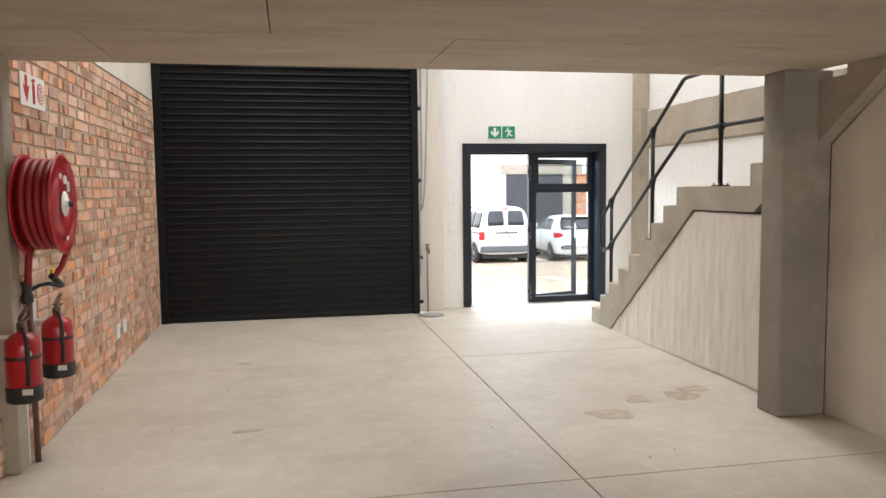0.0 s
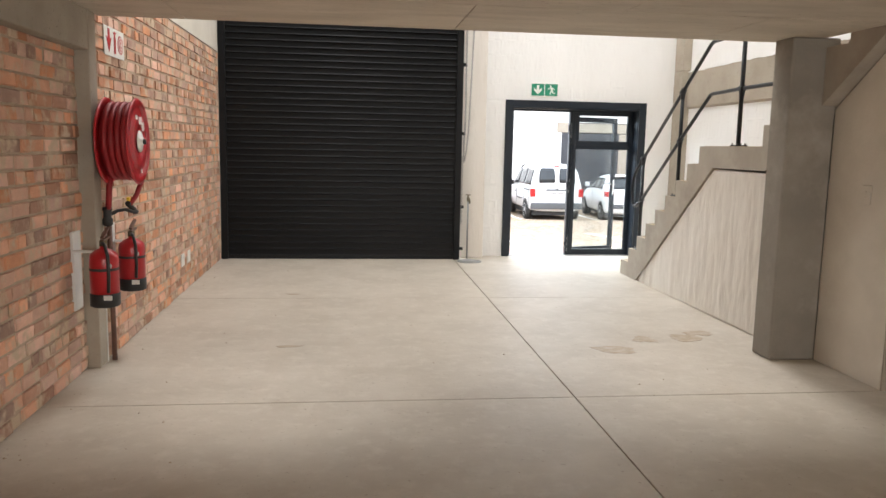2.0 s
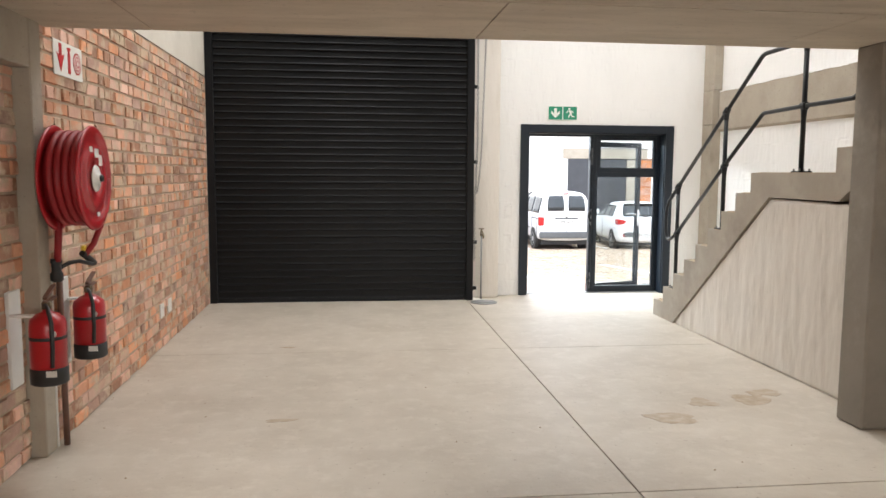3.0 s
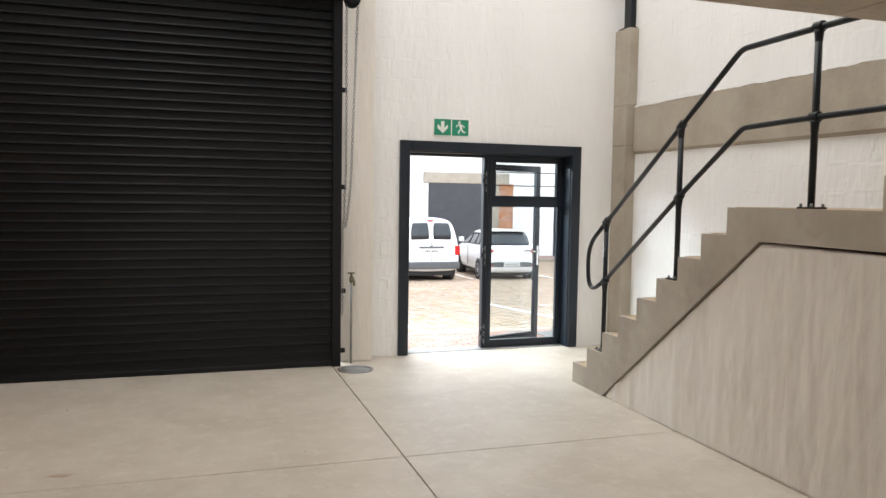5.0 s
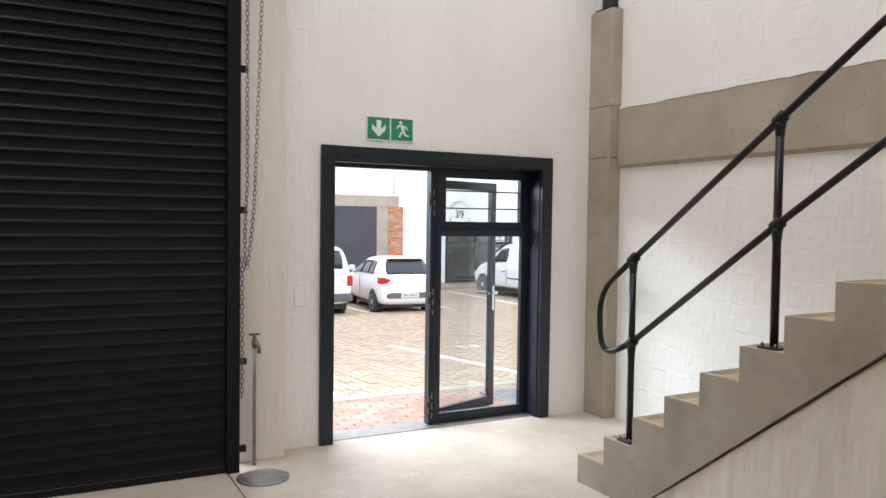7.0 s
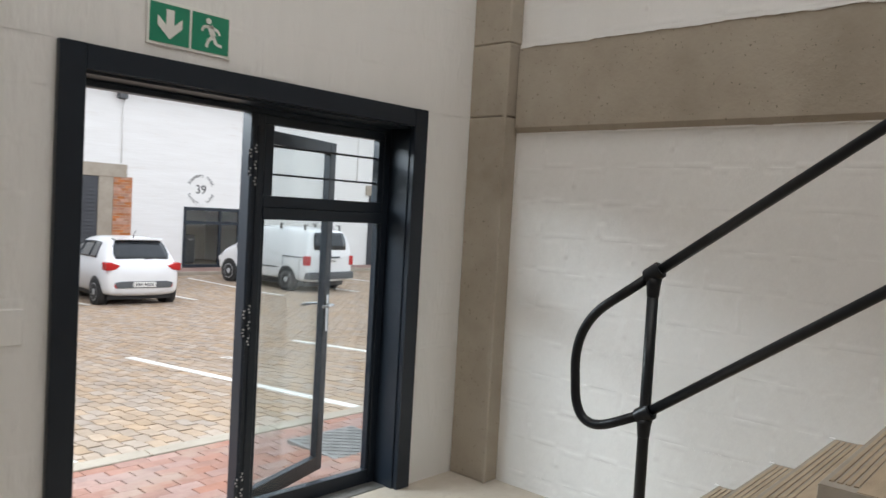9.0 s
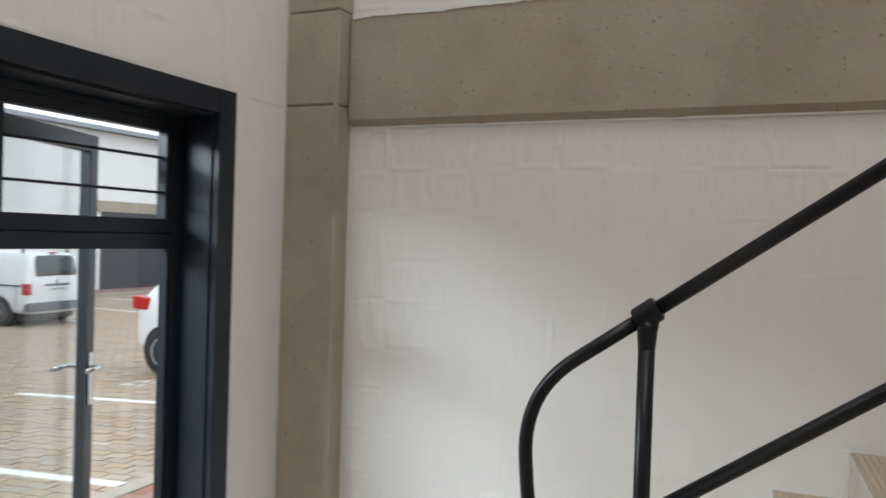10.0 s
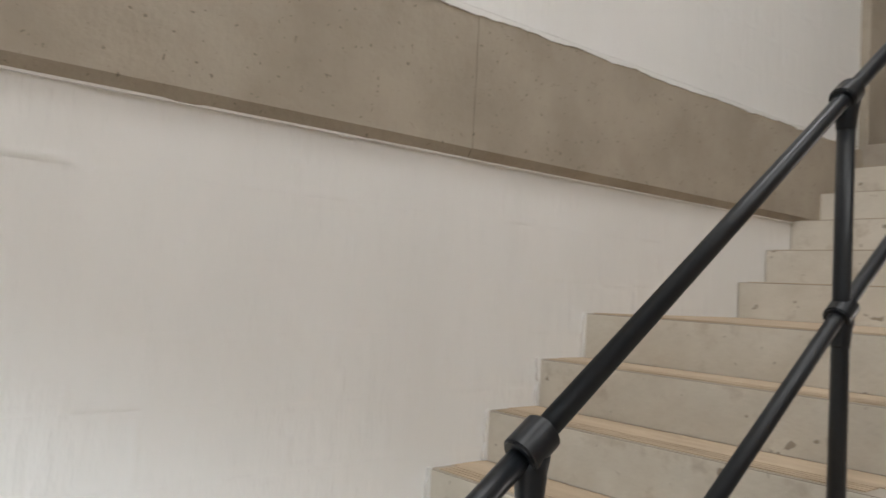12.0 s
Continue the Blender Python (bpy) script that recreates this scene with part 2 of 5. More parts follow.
def lathe(bm, prof, centre, axis='z', seg=28):
    """A profile of (radius, height) turned round an axis through centre."""
    c = Vector(centre)
    put = {'z': lambda r, h, t: Vector((r * math.cos(t), r * math.sin(t), h)),
           'x': lambda r, h, t: Vector((h, r * math.cos(t), r * math.sin(t))),
           'y': lambda r, h, t: Vector((r * math.cos(t), h, r * math.sin(t)))}[axis]
    rings = [[bm.verts.new(c + put(max(r, 1e-4), h, 2 * math.pi * k / seg)) for k in range(seg)] for r, h in prof]
    fs = []
    for A, B in zip(rings, rings[1:]):
        for k in range(seg):
            f = bm.faces.new((A[k], A[(k + 1) % seg], B[(k + 1) % seg], B[k]))
            f.smooth = True
            fs.append(f)
    fs.append(bm.faces.new(rings[0]))
    fs.append(bm.faces.new(rings[-1]))
    bmesh.ops.recalc_face_normals(bm, faces=fs)
    return bm


def mesh(bm, name, material):
    me = bpy.data.meshes.new(name)
    bm.to_mesh(me)
    bm.free()
    me.materials.append(material)
    return me


def thing(name, label, category, group="", kind="", at=(0, 0, 0)):
    ob = new(name)
    ob.location = at
    ob.empty_display_size = 0.05
    bpy.context.view_layer.update()
    return tagged(ob, label, category, group, kind)


def part(name, bm, material, parent, label=""):
    """One mesh object under a thing or part; bm is in world coordinates."""
    me = mesh(bm, name, material)
    ob = new(name, me)
    ob.parent = parent
    root = parent.matrix_world.translation if parent.parent is None else parent.parent.matrix_world.translation
    if parent.parent is None:
        me.transform(Matrix.Translation(-Vector(parent.location)))
    else:
        me.transform(Matrix.Translation(-Vector(parent.parent.location) - Vector(parent.location)))
    return tagged(ob, label)


def solid(name, bm, material, label, category, kind="", group=""):
    return tagged(new(name, mesh(bm, name, material)), label, category, group, kind)


def stuff(name, verts, faces, material, parent):
    me = bpy.data.meshes.new(name)
    me.from_pydata(verts, [], faces)
    me.update()
    me.materials.append(material)
    ob = new(name, me)
    ob.parent = parent
    return tagged(ob, kind="stuff")


def circ(r, cx, cz, n=24, a0=0.0, a1=360.0):
    return [(cx + r * math.cos(radians(a0 + (a1 - a0) * k / (n if a1 - a0 == 360 else n - 1))), cz + r * math.sin(radians(a0 + (a1 - a0) * k / (n if a1 - a0 == 360 else n - 1)))) for k in range(n)]


# ---- plan ----
XL, XR = -2.12, 4.21            # brick wall, block wall
YF, YO = 10.65, 10.92           # street wall, inner and outer face
YB = -4.0                       # back wall
ZS, ZU, ZR = 2.36, 2.64, 6.2    # soffit, upper floor, roof
YE = 5.62                       # slab edge
RISE, GO, Y1 = 0.176, 0.249, 9.205
SX = 2.925                      # open side of the stair
YL0, YL1 = Y1 - 8 * GO, 6.07    # landing
GO2 = 0.255


def ground_z(y):
    return -0.03 - 0.0545 * min(max(y - YO, 0), 13.1)


# floor: six cast bays parted by sawn joints
floor = thing("floor", "pale dusty power-floated concrete floor with sawn joints", "floor", kind="structure")
part("bed", bx(XL - 0.3, XR + 0.3, YB - 0.2, YO - 0.04, -0.25, -0.012), M_JOINT, floor)
G = 0.004
for xa, xb in ((XL - 0.1, 0.968 - G), (0.968 + G, XR + 0.05)):
    for ya, yb in ((YB, 1.45 - G), (1.45 + G, 4.57 - G), (4.57 + G, 7.69 - G), (7.69 + G, YO - 0.04)):
        part("floor_bay", bx(xa, xb, ya, yb, -0.1, 0, bevel=0.002), M_FLOOR, floor)


def blob(cx, cy, rx, ry, turn, z, n=40, seed=0):
    pts = []
    for k in range(n):
        t = 2 * math.pi * k / n
        w = 1 + 0.55 * noise.noise((math.cos(t) * 1.3 + seed, math.sin(t) * 1.3, seed)) + 0.2 * noise.noise((math.cos(t) * 4, math.sin(t) * 4 + seed, 3))
        x, y = rx * w * math.cos(t), ry * w * math.sin(t)
        c, s = math.cos(turn), math.sin(turn)
        pts.append((cx + x * c - y * s, cy + x * s + y * c))
    return prism(pts, 'z', z, z + 0.0012)


for i, (cx, cy, rx, ry, tn) in enumerate(((1.62, 5.64, 0.17, 0.10, -0.3), (1.95, 5.95, 0.12, 0.09, 0.6), (2.35, 5.98, 0.17, 0.11, 0.3), (2.52, 6.14, 0.12, 0.08, 0.1), (-1.0, 7.9, 0.06, 0.03, 0), (-0.9, 5.85, 0.09, 0.03, 0.1))):
    solid("floor_stain", blob(cx, cy, rx, ry, tn, 0.0008, seed=i * 3.7), M_STAIN, "brown dried damp stain on the concrete floor", "stain", group="floor stains")

# the left wall: mortar core, concrete portal frame, bricks further down the file
wall_left = thing("wall_left", "rough red clay stock brick party wall with smeared mortar", "wall", kind="structure")
part("core", bx(XL - 0.35, XL - 0.075, YB, YO, -0.1, 2.66), M_MORTAR, wall_left)
part("core", bx(XL - 0.076, XL - 0.010, 5.49, YO, -0.1, 2.655), M_MORTAR, wall_left)
part("upper_wall", bx(XL - 0.35, XL + 0.0, YB, YO, 2.66, ZR), M_CREAM, wall_left)
pf = thing("concrete_frame", "cast concrete post and beam framing the brick panel", "concrete frame", kind="structure")
part("post", bx(XL - 0.09, XL + 0.02, 5.345, 5.49, 0, ZS - 0.004, bevel=0.006), M_CONC, pf)
part("beam", bx(XL - 0.09, XL + 0.018, YB, 5.344, 2.10, ZS - 0.004, bevel=0.006), M_CONC, pf)

# slab over the back half, with ply joints in its soffit
cbm = bx(XL, SX - 0.004, YB, YE, ZS + 0.003, ZU)
box(cbm, SX - 0.004, XR, YB, 4.80, ZS + 0.003, ZU)
cbm.normal_update()
for f in cbm.faces:
    if f.normal.z < -0.5:
        f.material_index = 1
rows_y = [YE, 4.63, 3.42, 2.21, 1.0, -0.2, -1.4, -2.6, YB]
for r in range(len(rows_y) - 1):
    y1, y0 = rows_y[r], rows_y[r + 1]
    x = XL - (1.25, 0.35)[r % 2]
    while x < XR:
        a, b_ = max(x, XL) + 0.003, min(x + 2.44 * 0.75, XR) - 0.003
        if y1 > 4.8:
            b_ = min(b_, SX - 0.005)
        if b_ - a > 0.05:
            dz = random.uniform(-0.0012, 0.0012)
            box(cbm, a, b_, y0 + 0.006, y1 - 0.006, ZS - 0.006 + dz, ZS + 0.0028)
        x += 2.44 * 0.75
solid("ceiling", cbm, M_SLAB, "off-shutter concrete soffit with plywood board joints", "ceiling", kind="structure").data.materials.append(M_JOINT)

# street wall with the shutter opening and the doorway, inner pier
DX0, DX1, DZ = 1.79, 3.61, 2.088
fac = thing("wall_street", "white painted block wall around doorway and shutter", "wall", kind="structure")
part("wall_panel", bx(1.05, DX0, YF, YO, -0.3, DZ), M_WHITE, fac)
part("wall_panel", bx(DX1, XR + 0.3, YF, YO, -0.3, DZ), M_WHITE, fac)
part("wall_panel", bx(1.05, XR + 0.3, YF, YO, DZ, ZR), M_WHITE, fac)
part("wall_panel", bx(XL - 0.3, 1.05, YF, YO, 3.45, ZR), M_WHITE, fac)
# uneven dirty paint reused: the pier's shade is put into its colour
part("pier", bx(1.062, 1.392, 10.47, YF + 0.002, 0, 4.6, bevel=0.014, seg=2), M_DRIP, fac, "white painted uneven block pier")

# right wall
wr = thing("wall_right", "white painted concrete block wall with a raw concrete band", "wall", kind="structure")
part("core", bx(XR + 0.004, XR + 0.3, YB, YO, -0.1, ZR), M_WHITE, wr)
part("beam", prism([(XR - 0.034, 2.61), (XR - 0.034, 2.135), (XR - 0.008, 2.104), (XR + 0.05, 2.104), (XR + 0.05, 2.61)], 'y', 7.9203, 10.35), M_CONC, wr, "raw concrete ring beam with air holes")
part("beam", prism([(XR - 0.036, 2.612), (XR - 0.036, 2.135), (XR - 0.008, 2.103), (XR + 0.05, 2.103), (XR + 0.05, 2.612)], 'y', YB, 7.919), M_CONC, wr, "raw concrete ring beam with air holes")
for zl, sg in ((2.1005, 1), (2.6125, -1)):
    lip = [(y, zl + sg * (0.010 + 0.012 * noise.noise((y * 5, zl, 0)) + 0.007 * noise.noise((y * 22, zl, 4)))) for y in np.linspace(4.9, 10.34, 220)]
    part("paint_edge", prism([(4.9, zl - sg * 0.002)] + lip + [(10.34, zl - sg * 0.002)], 'x', XR - (0.0095 if sg > 0 else 0.039), XR + 0.003), M_WHITE, wr)
cc = thing("corner_column", "raw concrete corner column carrying a dark steel stub", "column", kind="structure")
part("column", bx(XR - 0.11, XR + 0.1, 10.365, YF - 0.001, 0, 2.195, bevel=0.008), M_CONC, cc)
part("column", bx(XR - 0.111, XR + 0.1, 10.363, YF - 0.001, 2.198, 2.625, bevel=0.008), M_CONC, cc)
part("column", bx(XR - 0.11, XR + 0.1, 10.365, YF - 0.001, 2.628, 3.44, bevel=0.008), M_CONC, cc)
part("edge_strip", bx(XR - 0.118, XR - 0.109, 10.358, 10.387, 0, 2.62, bevel=0.004), M_CONC, cc)
part("steel_stub", bx(XR - 0.06, XR + 0.05, 10.43, 10.56, 3.44, ZR - 0.05, bevel=0.004), M_RAIL, cc, "dark painted steel post")
part("steel_stub_plate", bx(XR - 0.10, XR + 0.08, 10.40, 10.60, 3.435, 3.455), M_RAIL, cc)
part("end_column", bx(XR - 0.05, XR + 0.1, 4.45, 4.80, ZU, ZR - 0.02, bevel=0.008), M_CONC, wr)

# back wall, roof with two open roof lights, under-stair walls
bk = thing("wall_back", "plain plastered back wall", "wall", kind="structure")
# unseen opening, added in the wall to hold the back fill lamp
for a in ((XL - 0.3, -0.55, -0.1, ZR), (2.55, XR + 0.3, -0.1, ZR), (-0.55, 2.55, -0.1, 0.55), (-0.55, 2.55, 2.05, ZR)):
    part("wall_panel", bx(a[0], a[1], YB - 0.25, YB, a[2], a[3]), M_CREAM, bk)
rf = thing("roof", "plain roof deck with long roof lights", "roof", kind="structure")
for a in ((XL - 0.35, -1.2, YB - 0.25, YO), (0.0, 2.0, YB - 0.25, YO), (3.2, XR + 0.3, YB - 0.25, YO), (-1.2, 0.0, YB - 0.25, 6.4), (-1.2, 0.0, 9.8, YO), (2.0, 3.2, YB - 0.25, 6.4), (2.0, 3.2, 9.8, YO)):
    part("roof_deck", bx(*a, ZR, ZR + 0.15), M_CREAM, rf)
col = thing("concrete_column", "square raw concrete column under the slab edge", "column", kind="structure")
part("shaft", bx(2.675, 3.036, 5.307, 5.556, 0, ZS - 0.004, bevel=0.012), M_COLR, col)


us = thing("wall_under_stair", "white painted block wall below the stair", "wall", kind="structure")
part("wall_panel", prism([(8.68, 0), (6.92, 1.375), (5.558, 1.365), (5.558, 0)], 'x', SX + 0.03, SX + 0.17), M_DRIP, us)
part("wall_panel", prism([(5.313, 0), (5.313, 1.86), (4.64, 2.345), (4.585, 2.345), (4.585, 0)], 'x', 3.035, 3.25, bevel=0.004), M_CREAM, us)
part("pier", bx(3.04, 3.268, 4.572, 4.584, 0, 2.352), M_CONC, us)
part("void_wall", bx(3.262, XR, 4.72, 4.82, 0, 2.352), M_CREAM, us)
# assumed door, added to close the dark gap right of the pier
dd = thing("door_under_stair", "assumed dark blue flush door below the stair", "door", kind="structure")
part("leaf", bx(3.285, 4.12, 4.665, 4.712, 0.008, 2.05, bevel=0.003), M_DARKDOOR, dd)
part("door_frame", bx(3.27, 4.18, 4.69, 4.718, 2.055, 2.35, bevel=0.003), M_DARKDOOR, dd)
part("door_handle", tube(bmesh.new(), [(4.03, 4.665, 1.02), (4.03, 4.61, 1.02), (3.91, 4.61, 1.02)], 0.009), M_CHROME, dd)
sw = thing("light_switch", "cream plastic light switch plate on the wall", "switch", at=(3.035, 4.88, 1.27))
part("plate", bx(3.022, 3.034, 4.835, 4.925, 1.205, 1.335, bevel=0.004), M_CREAM, sw)
part("rocker", bx(3.018, 3.023, 4.865, 4.895, 1.245, 1.295, bevel=0.002), M_CREAM, sw)

# ---- stair ----
stair = thing("stair", "cast concrete staircase with dusty grooved treads and landing", "staircase", kind="structure")
pts = [(Y1, 0)]
for k in range(9):
    pts += [(Y1 - k * GO, (k + 1) * RISE)]
    if k < 8:
        pts += [(Y1 - (k + 1) * GO, (k + 1) * RISE)]
for k in range(6):
    yk = YL1 - k * GO2
    pts += [(yk, (9 + k) * RISE), (yk, (10 + k) * RISE)]
pts += [(4.70, 15 * RISE), (4.70, 2.30), (YL1 - 0.05, 1.385), (6.92, 1.385), (8.69, 0.0)]


def skew(bm):
    """The risers stand a little out of square to the wall."""
    for v in bm.verts:
        v.co.y += 0.042 * (v.co.x - SX) / (XR - SX)
    return bm


M_RISER = mat("dusty_riser", (0.67, 0.625, 0.545), (0.58, 0.53, 0.45), 4.0, 0.8, 0.3, 40, c3=(0.44, 0.375, 0.30), s3=7.0, speck=(20, (0.33, 0.28, 0.22)), t3=(0.56, 0.78))
part("flight", skew(prism(pts, 'x', SX, XR + 0.002)), M_STAIR, stair)
for k in range(14):
    y0 = Y1 - k * GO if k < 9 else YL1 - (k - 9) * GO2
    d = GO if k < 8 else (YL0 - YL1 if k == 8 else GO2)
    z = (k + 1) * RISE
    tr = part("tread", skew(bx(SX + 0.004, XR - 0.004, y0 - d + 0.008, y0 - 0.10, z, z + 0.003)), M_TREAD, stair)
    part("riser", skew(bx(SX + 0.003, XR - 0.003, y0 - 0.002, y0 + 0.003, z - RISE + 0.004, z - 0.003)), M_RISER, stair)
    for j in range(4):
        part("nosing_rib", skew(bx(SX + 0.05, XR - 0.03, y0 - 0.095 + j * 0.022, y0 - 0.082 + j * 0.022, z, z + 0.004)), M_TREAD, tr)

for k in range(9):
    y0, z = Y1 - k * GO + 0.042, k * RISE
    pts_ = [(y0 - 0.002, z + 0.004)]
    for i in range(13):
        h = RISE * i / 12
        pts_.append((y0 + 0.016 + 0.012 * noise.noise((h * 30, k * 3.1, 1.0)), z + 0.004 + h))
    pts_.append((y0 - 0.002, z + RISE + 0.004))
    part("paint_run", prism(pts_, 'x', XR - 0.012, XR + 0.002), M_WHITE, stair)

# handrail
rail = thing("handrail", "black painted tubular steel handrail bolted to the stair", "handrail", kind="", at=(2.99, 8.8, 2 * RISE))
RX = 2.99
top = [(8.8, 1.437), (7.815, 2.145), (7.215, 2.571), (6.6, 2.580), (6.0, 2.585), (5.7, 2.79), (5.0, 3.27)]
low = [(8.803, 0.944), (7.817, 1.648), (7.18, 2.080), (6.59, 2.093), (6.0, 2.097), (5.9, 2.16), (5.62, 2.35), (5.558, 2.34)]


def smooth_path(pts, r=0.05, n=4):
    out = [pts[0]]
    for a, b, c in zip(pts, pts[1:], pts[2:]):
        A, B, C = Vector(a), Vector(b), Vector(c)
        p, q = B + (A - B).normalized() * r, B + (C - B).normalized() * r
        out += [tuple(p.lerp(B, t).lerp(B.lerp(q, t), t)) for t in np.linspace(0, 1, n + 1)]
    return out + [pts[-1]]


part("top_rail", tube(bmesh.new(), [(RX, y, z) for y, z in smooth_path(top)], 0.0185), M_RAIL, rail)
part("mid_rail", tube(bmesh.new(), [(RX, y, z) for y, z in smooth_path(low[:5] + low[6:7], 0.04)], 0.018), M_RAIL, rail)
loop = smooth_path([(8.8, 1.437), (9.108, 1.216), (9.075, 0.812), (8.803, 0.944)], 0.168, 14)
part("end_loop", tube(bmesh.new(), [(RX, y, z) for y, z in loop], 0.018), M_RAIL, rail)
for y, zb, zt, zm in ((8.802, 2 * RISE, 1.437, 0.944), (7.816, 6 * RISE, 2.145, 1.648), (6.595, 9 * RISE, 2.584, 2.093)):
    post = part("post", tube(bmesh.new(), [(RX, y, zb + 0.01), (RX, y, zt)], 0.020), M_RAIL, rail)
    for z in (zt, zm):
        k = (0.0, -math.cos(0.62), math.sin(0.62)) if y > 7 else (0.0, -1.0, 0.0)
        d = Vector(k) * 0.031
        c = Vector((RX, y, z))
        bmj = tube(bmesh.new(), [c - d, c - d * 0.86, c + d * 0.86, c + d], 0.0305, 18)
        lathe(bmj, [(0.0205, -0.085), (0.0215, -0.075), (0.0245, -0.040), (0.029, -0.012)], (RX, y, z), 'z', 16)
        bmesh.ops.bevel(bmj, geom=[e for e in bmj.edges if e.calc_face_angle(0) > 1.2], offset=0.004, segments=2, affect='EDGES')
        part("rail_joint", bmj, M_RAIL, post)
    part("base_plate", bx(RX - 0.05, RX + 0.06, y - 0.055, y + 0.055, zb + 0.003, zb + 0.014, bevel=0.002), M_RAIL, post)
    for sx in (-0.035, 0.045):
        for sy in (-0.038, 0.038):
            part("bolt", lathe(bmesh.new(), [(0.009, 0), (0.009, 0.012), (0.005, 0.02)], (RX + sx, y + sy, zb + 0.013), 'z', 6), M_STEEL, post)

# ---- roller shutter ----
sh = thing("roller_shutter", "closed black steel roller shutter door with ribbed slats", "roller shutter", at=(-0.54, 10.32, 0))
SX0, SX1, SY = -2.06, 0.985, 10.33
SL = 0.0815
prof = [(0.0, 0.0), (-0.012, -0.002), (-0.021, 0.004), (-0.021, 0.009), (-0.006, 0.0165), (-0.002, 0.024), (-0.001, 0.055), (0.0, 0.0812)]
slat_me = None
for k in range(42):
    z0 = 0.05 + k * SL
    if slat_me is None:
        bm = bmesh.new()
        A = [bm.verts.new((SX0 + 0.54, SY + a - 10.32, z)) for a, z in prof]
        B = [bm.verts.new((SX1 + 0.54, SY + a - 10.32, z)) for a, z in prof]
        A2 = [bm.verts.new((SX0 + 0.54, SY + a - 10.312, z)) for a, z in prof]
        B2 = [bm.verts.new((SX1 + 0.54, SY + a - 10.312, z)) for a, z in prof]
        for i in range(len(prof) - 1):
            bm.faces.new((A[i], B[i], B[i + 1], A[i + 1]))
            bm.faces.new((A2[i + 1], B2[i + 1], B2[i], A2[i]))
        bm.faces.new((A[0], A2[0], B2[0], B[0]))
        bm.faces.new((A[-1], B[-1], B2[-1], A2[-1]))
        bmesh.ops.recalc_face_normals(bm, faces=bm.faces)
        slat_me = mesh(bm, "slat", M_SHUT)
    s = new("slat", slat_me)
    s.parent, s.location = sh, (0, 0, z0)
# unseen sheet added behind the slats to stop light leaking between them
part("curtain_backing", bx(SX0, SX1, SY + 0.011, SY + 0.016, 0.02, 3.46), M_SHUT, sh)
part("bottom_bar", bx(SX0, SX1, SY - 0.025, SY + 0.02, 0.004, 0.052, bevel=0.006), M_SHUT, sh)
part("guide", bx(SX0 - 0.055, SX0 + 0.03, SY - 0.045, SY + 0.045, 0, 3.47, bevel=0.004), M_SHUT, sh)
gd = part("guide", bx(SX1 - 0.03, SX1 + 0.055, SY - 0.045, SY + 0.045, 0, 3.47, bevel=0.004), M_SHUT, sh)
for z in (0.15, 0.72, 1.70, 2.6):
    part("fixing_lug", bx(SX1 + 0.052, SX1 + 0.10, SY - 0.035, SY - 0.005, z - 0.022, z + 0.022, bevel=0.004), M_SHUT, gd)
part("drum_box", bx(SX0 - 0.05, SX1 + 0.07, SY - 0.17, SY + 0.20, 3.47, 3.92, bevel=0.02), M_SHUT, sh)
part("seal_wall", bx(XL, 1.06, SY + 0.05, YF + 0.02, 3.35, 3.47), M_WHITE, fac)

# hoist chain: two strands of links looping to the guide
ch = thing("hoist_chain", "hanging steel hand chain beside the shutter guide", "chain", at=(1.10, 10.26, 3.4))
cw = lathe(bmesh.new(), [(0.03, -0.03), (0.075, -0.03), (0.06, -0.01), (0.06, 0.01), (0.075, 0.03), (0.03, 0.03)], (1.12, 10.26, 3.42), 'y', 20)
part("chain_wheel", cw, M_SHUT, ch)
strands = []
for xt, xm in ((1.07, 1.075), (1.175, 1.125)):
    strands.append([(xt + (xm - xt) * (i / 60.0), 10.26, 3.40 - 1.55 * i / 60.0) for i in range(61)])
nb = 20
bottom = [(1.1 + 0.026 * math.cos(math.pi * i / nb) - 0.03 * math.sin(math.pi * i / nb), 10.26, 1.85 - 0.52 * math.sin(math.pi * i / nb)) for i in range(nb + 1)]
bml = bmesh.new()
path = [Vector(p) for p in strands[1] + bottom[1:-1] + strands[0][::-1]]
acc, links = 0.0, []
for a, b in zip(path, path[1:]):
    d = (b - a).length
    while acc < d:
        links.append((a.lerp(b, acc / d), (b - a).normalized()))
        acc += 0.030
    acc -= d
for i, (p, d) in enumerate(links):
    s = d.cross(Vector((0, 1, 0)) if i % 2 else Vector((1, 0.2, 0))).normalized()
    ring = [p + d * (0.020 * math.cos(t)) + s * (0.011 * math.sin(t)) for t in (2 * math.pi * k / 8 for k in range(8))]
    tube(bml, ring, 0.0034, 4, closed=True)
part("chain_run", bml, M_STEEL, ch)["kind"] = "stuff"
bml = bmesh.new()
for i in range(30):
    p = Vector((1.048, 10.27, 1.38 - i * 0.030))
    s = Vector((0, 1, 0)) if i % 2 else Vector((1, 0, 0))
    tube(bml, [p + Vector((0, 0, 0.02 * math.cos(t))) + s * (0.011 * math.sin(t)) for t in (2 * math.pi * k / 8 for k in range(8))], 0.0034, 4, closed=True)
part("chain_tail", bml, M_STEEL, ch)["kind"] = "stuff"

# standpipe with tap and floor drain cover
sp = thing("standpipe", "thin grey standpipe with brass tap beside the pier", "standpipe", at=(1.16, 10.40, 0))
part("pipe", tube(bmesh.new(), [(1.16, 10.40, 0), (1.16, 10.40, 0.80)], 0.011), M_STEEL, sp)
tp = part("tap", lathe(bmesh.new(), [(0.016, 0), (0.02, 0.01), (0.02, 0.05), (0.012, 0.06), (0.012, 0.085)], (1.16, 10.40, 0.79), 'z', 14), M_BRASS, sp)
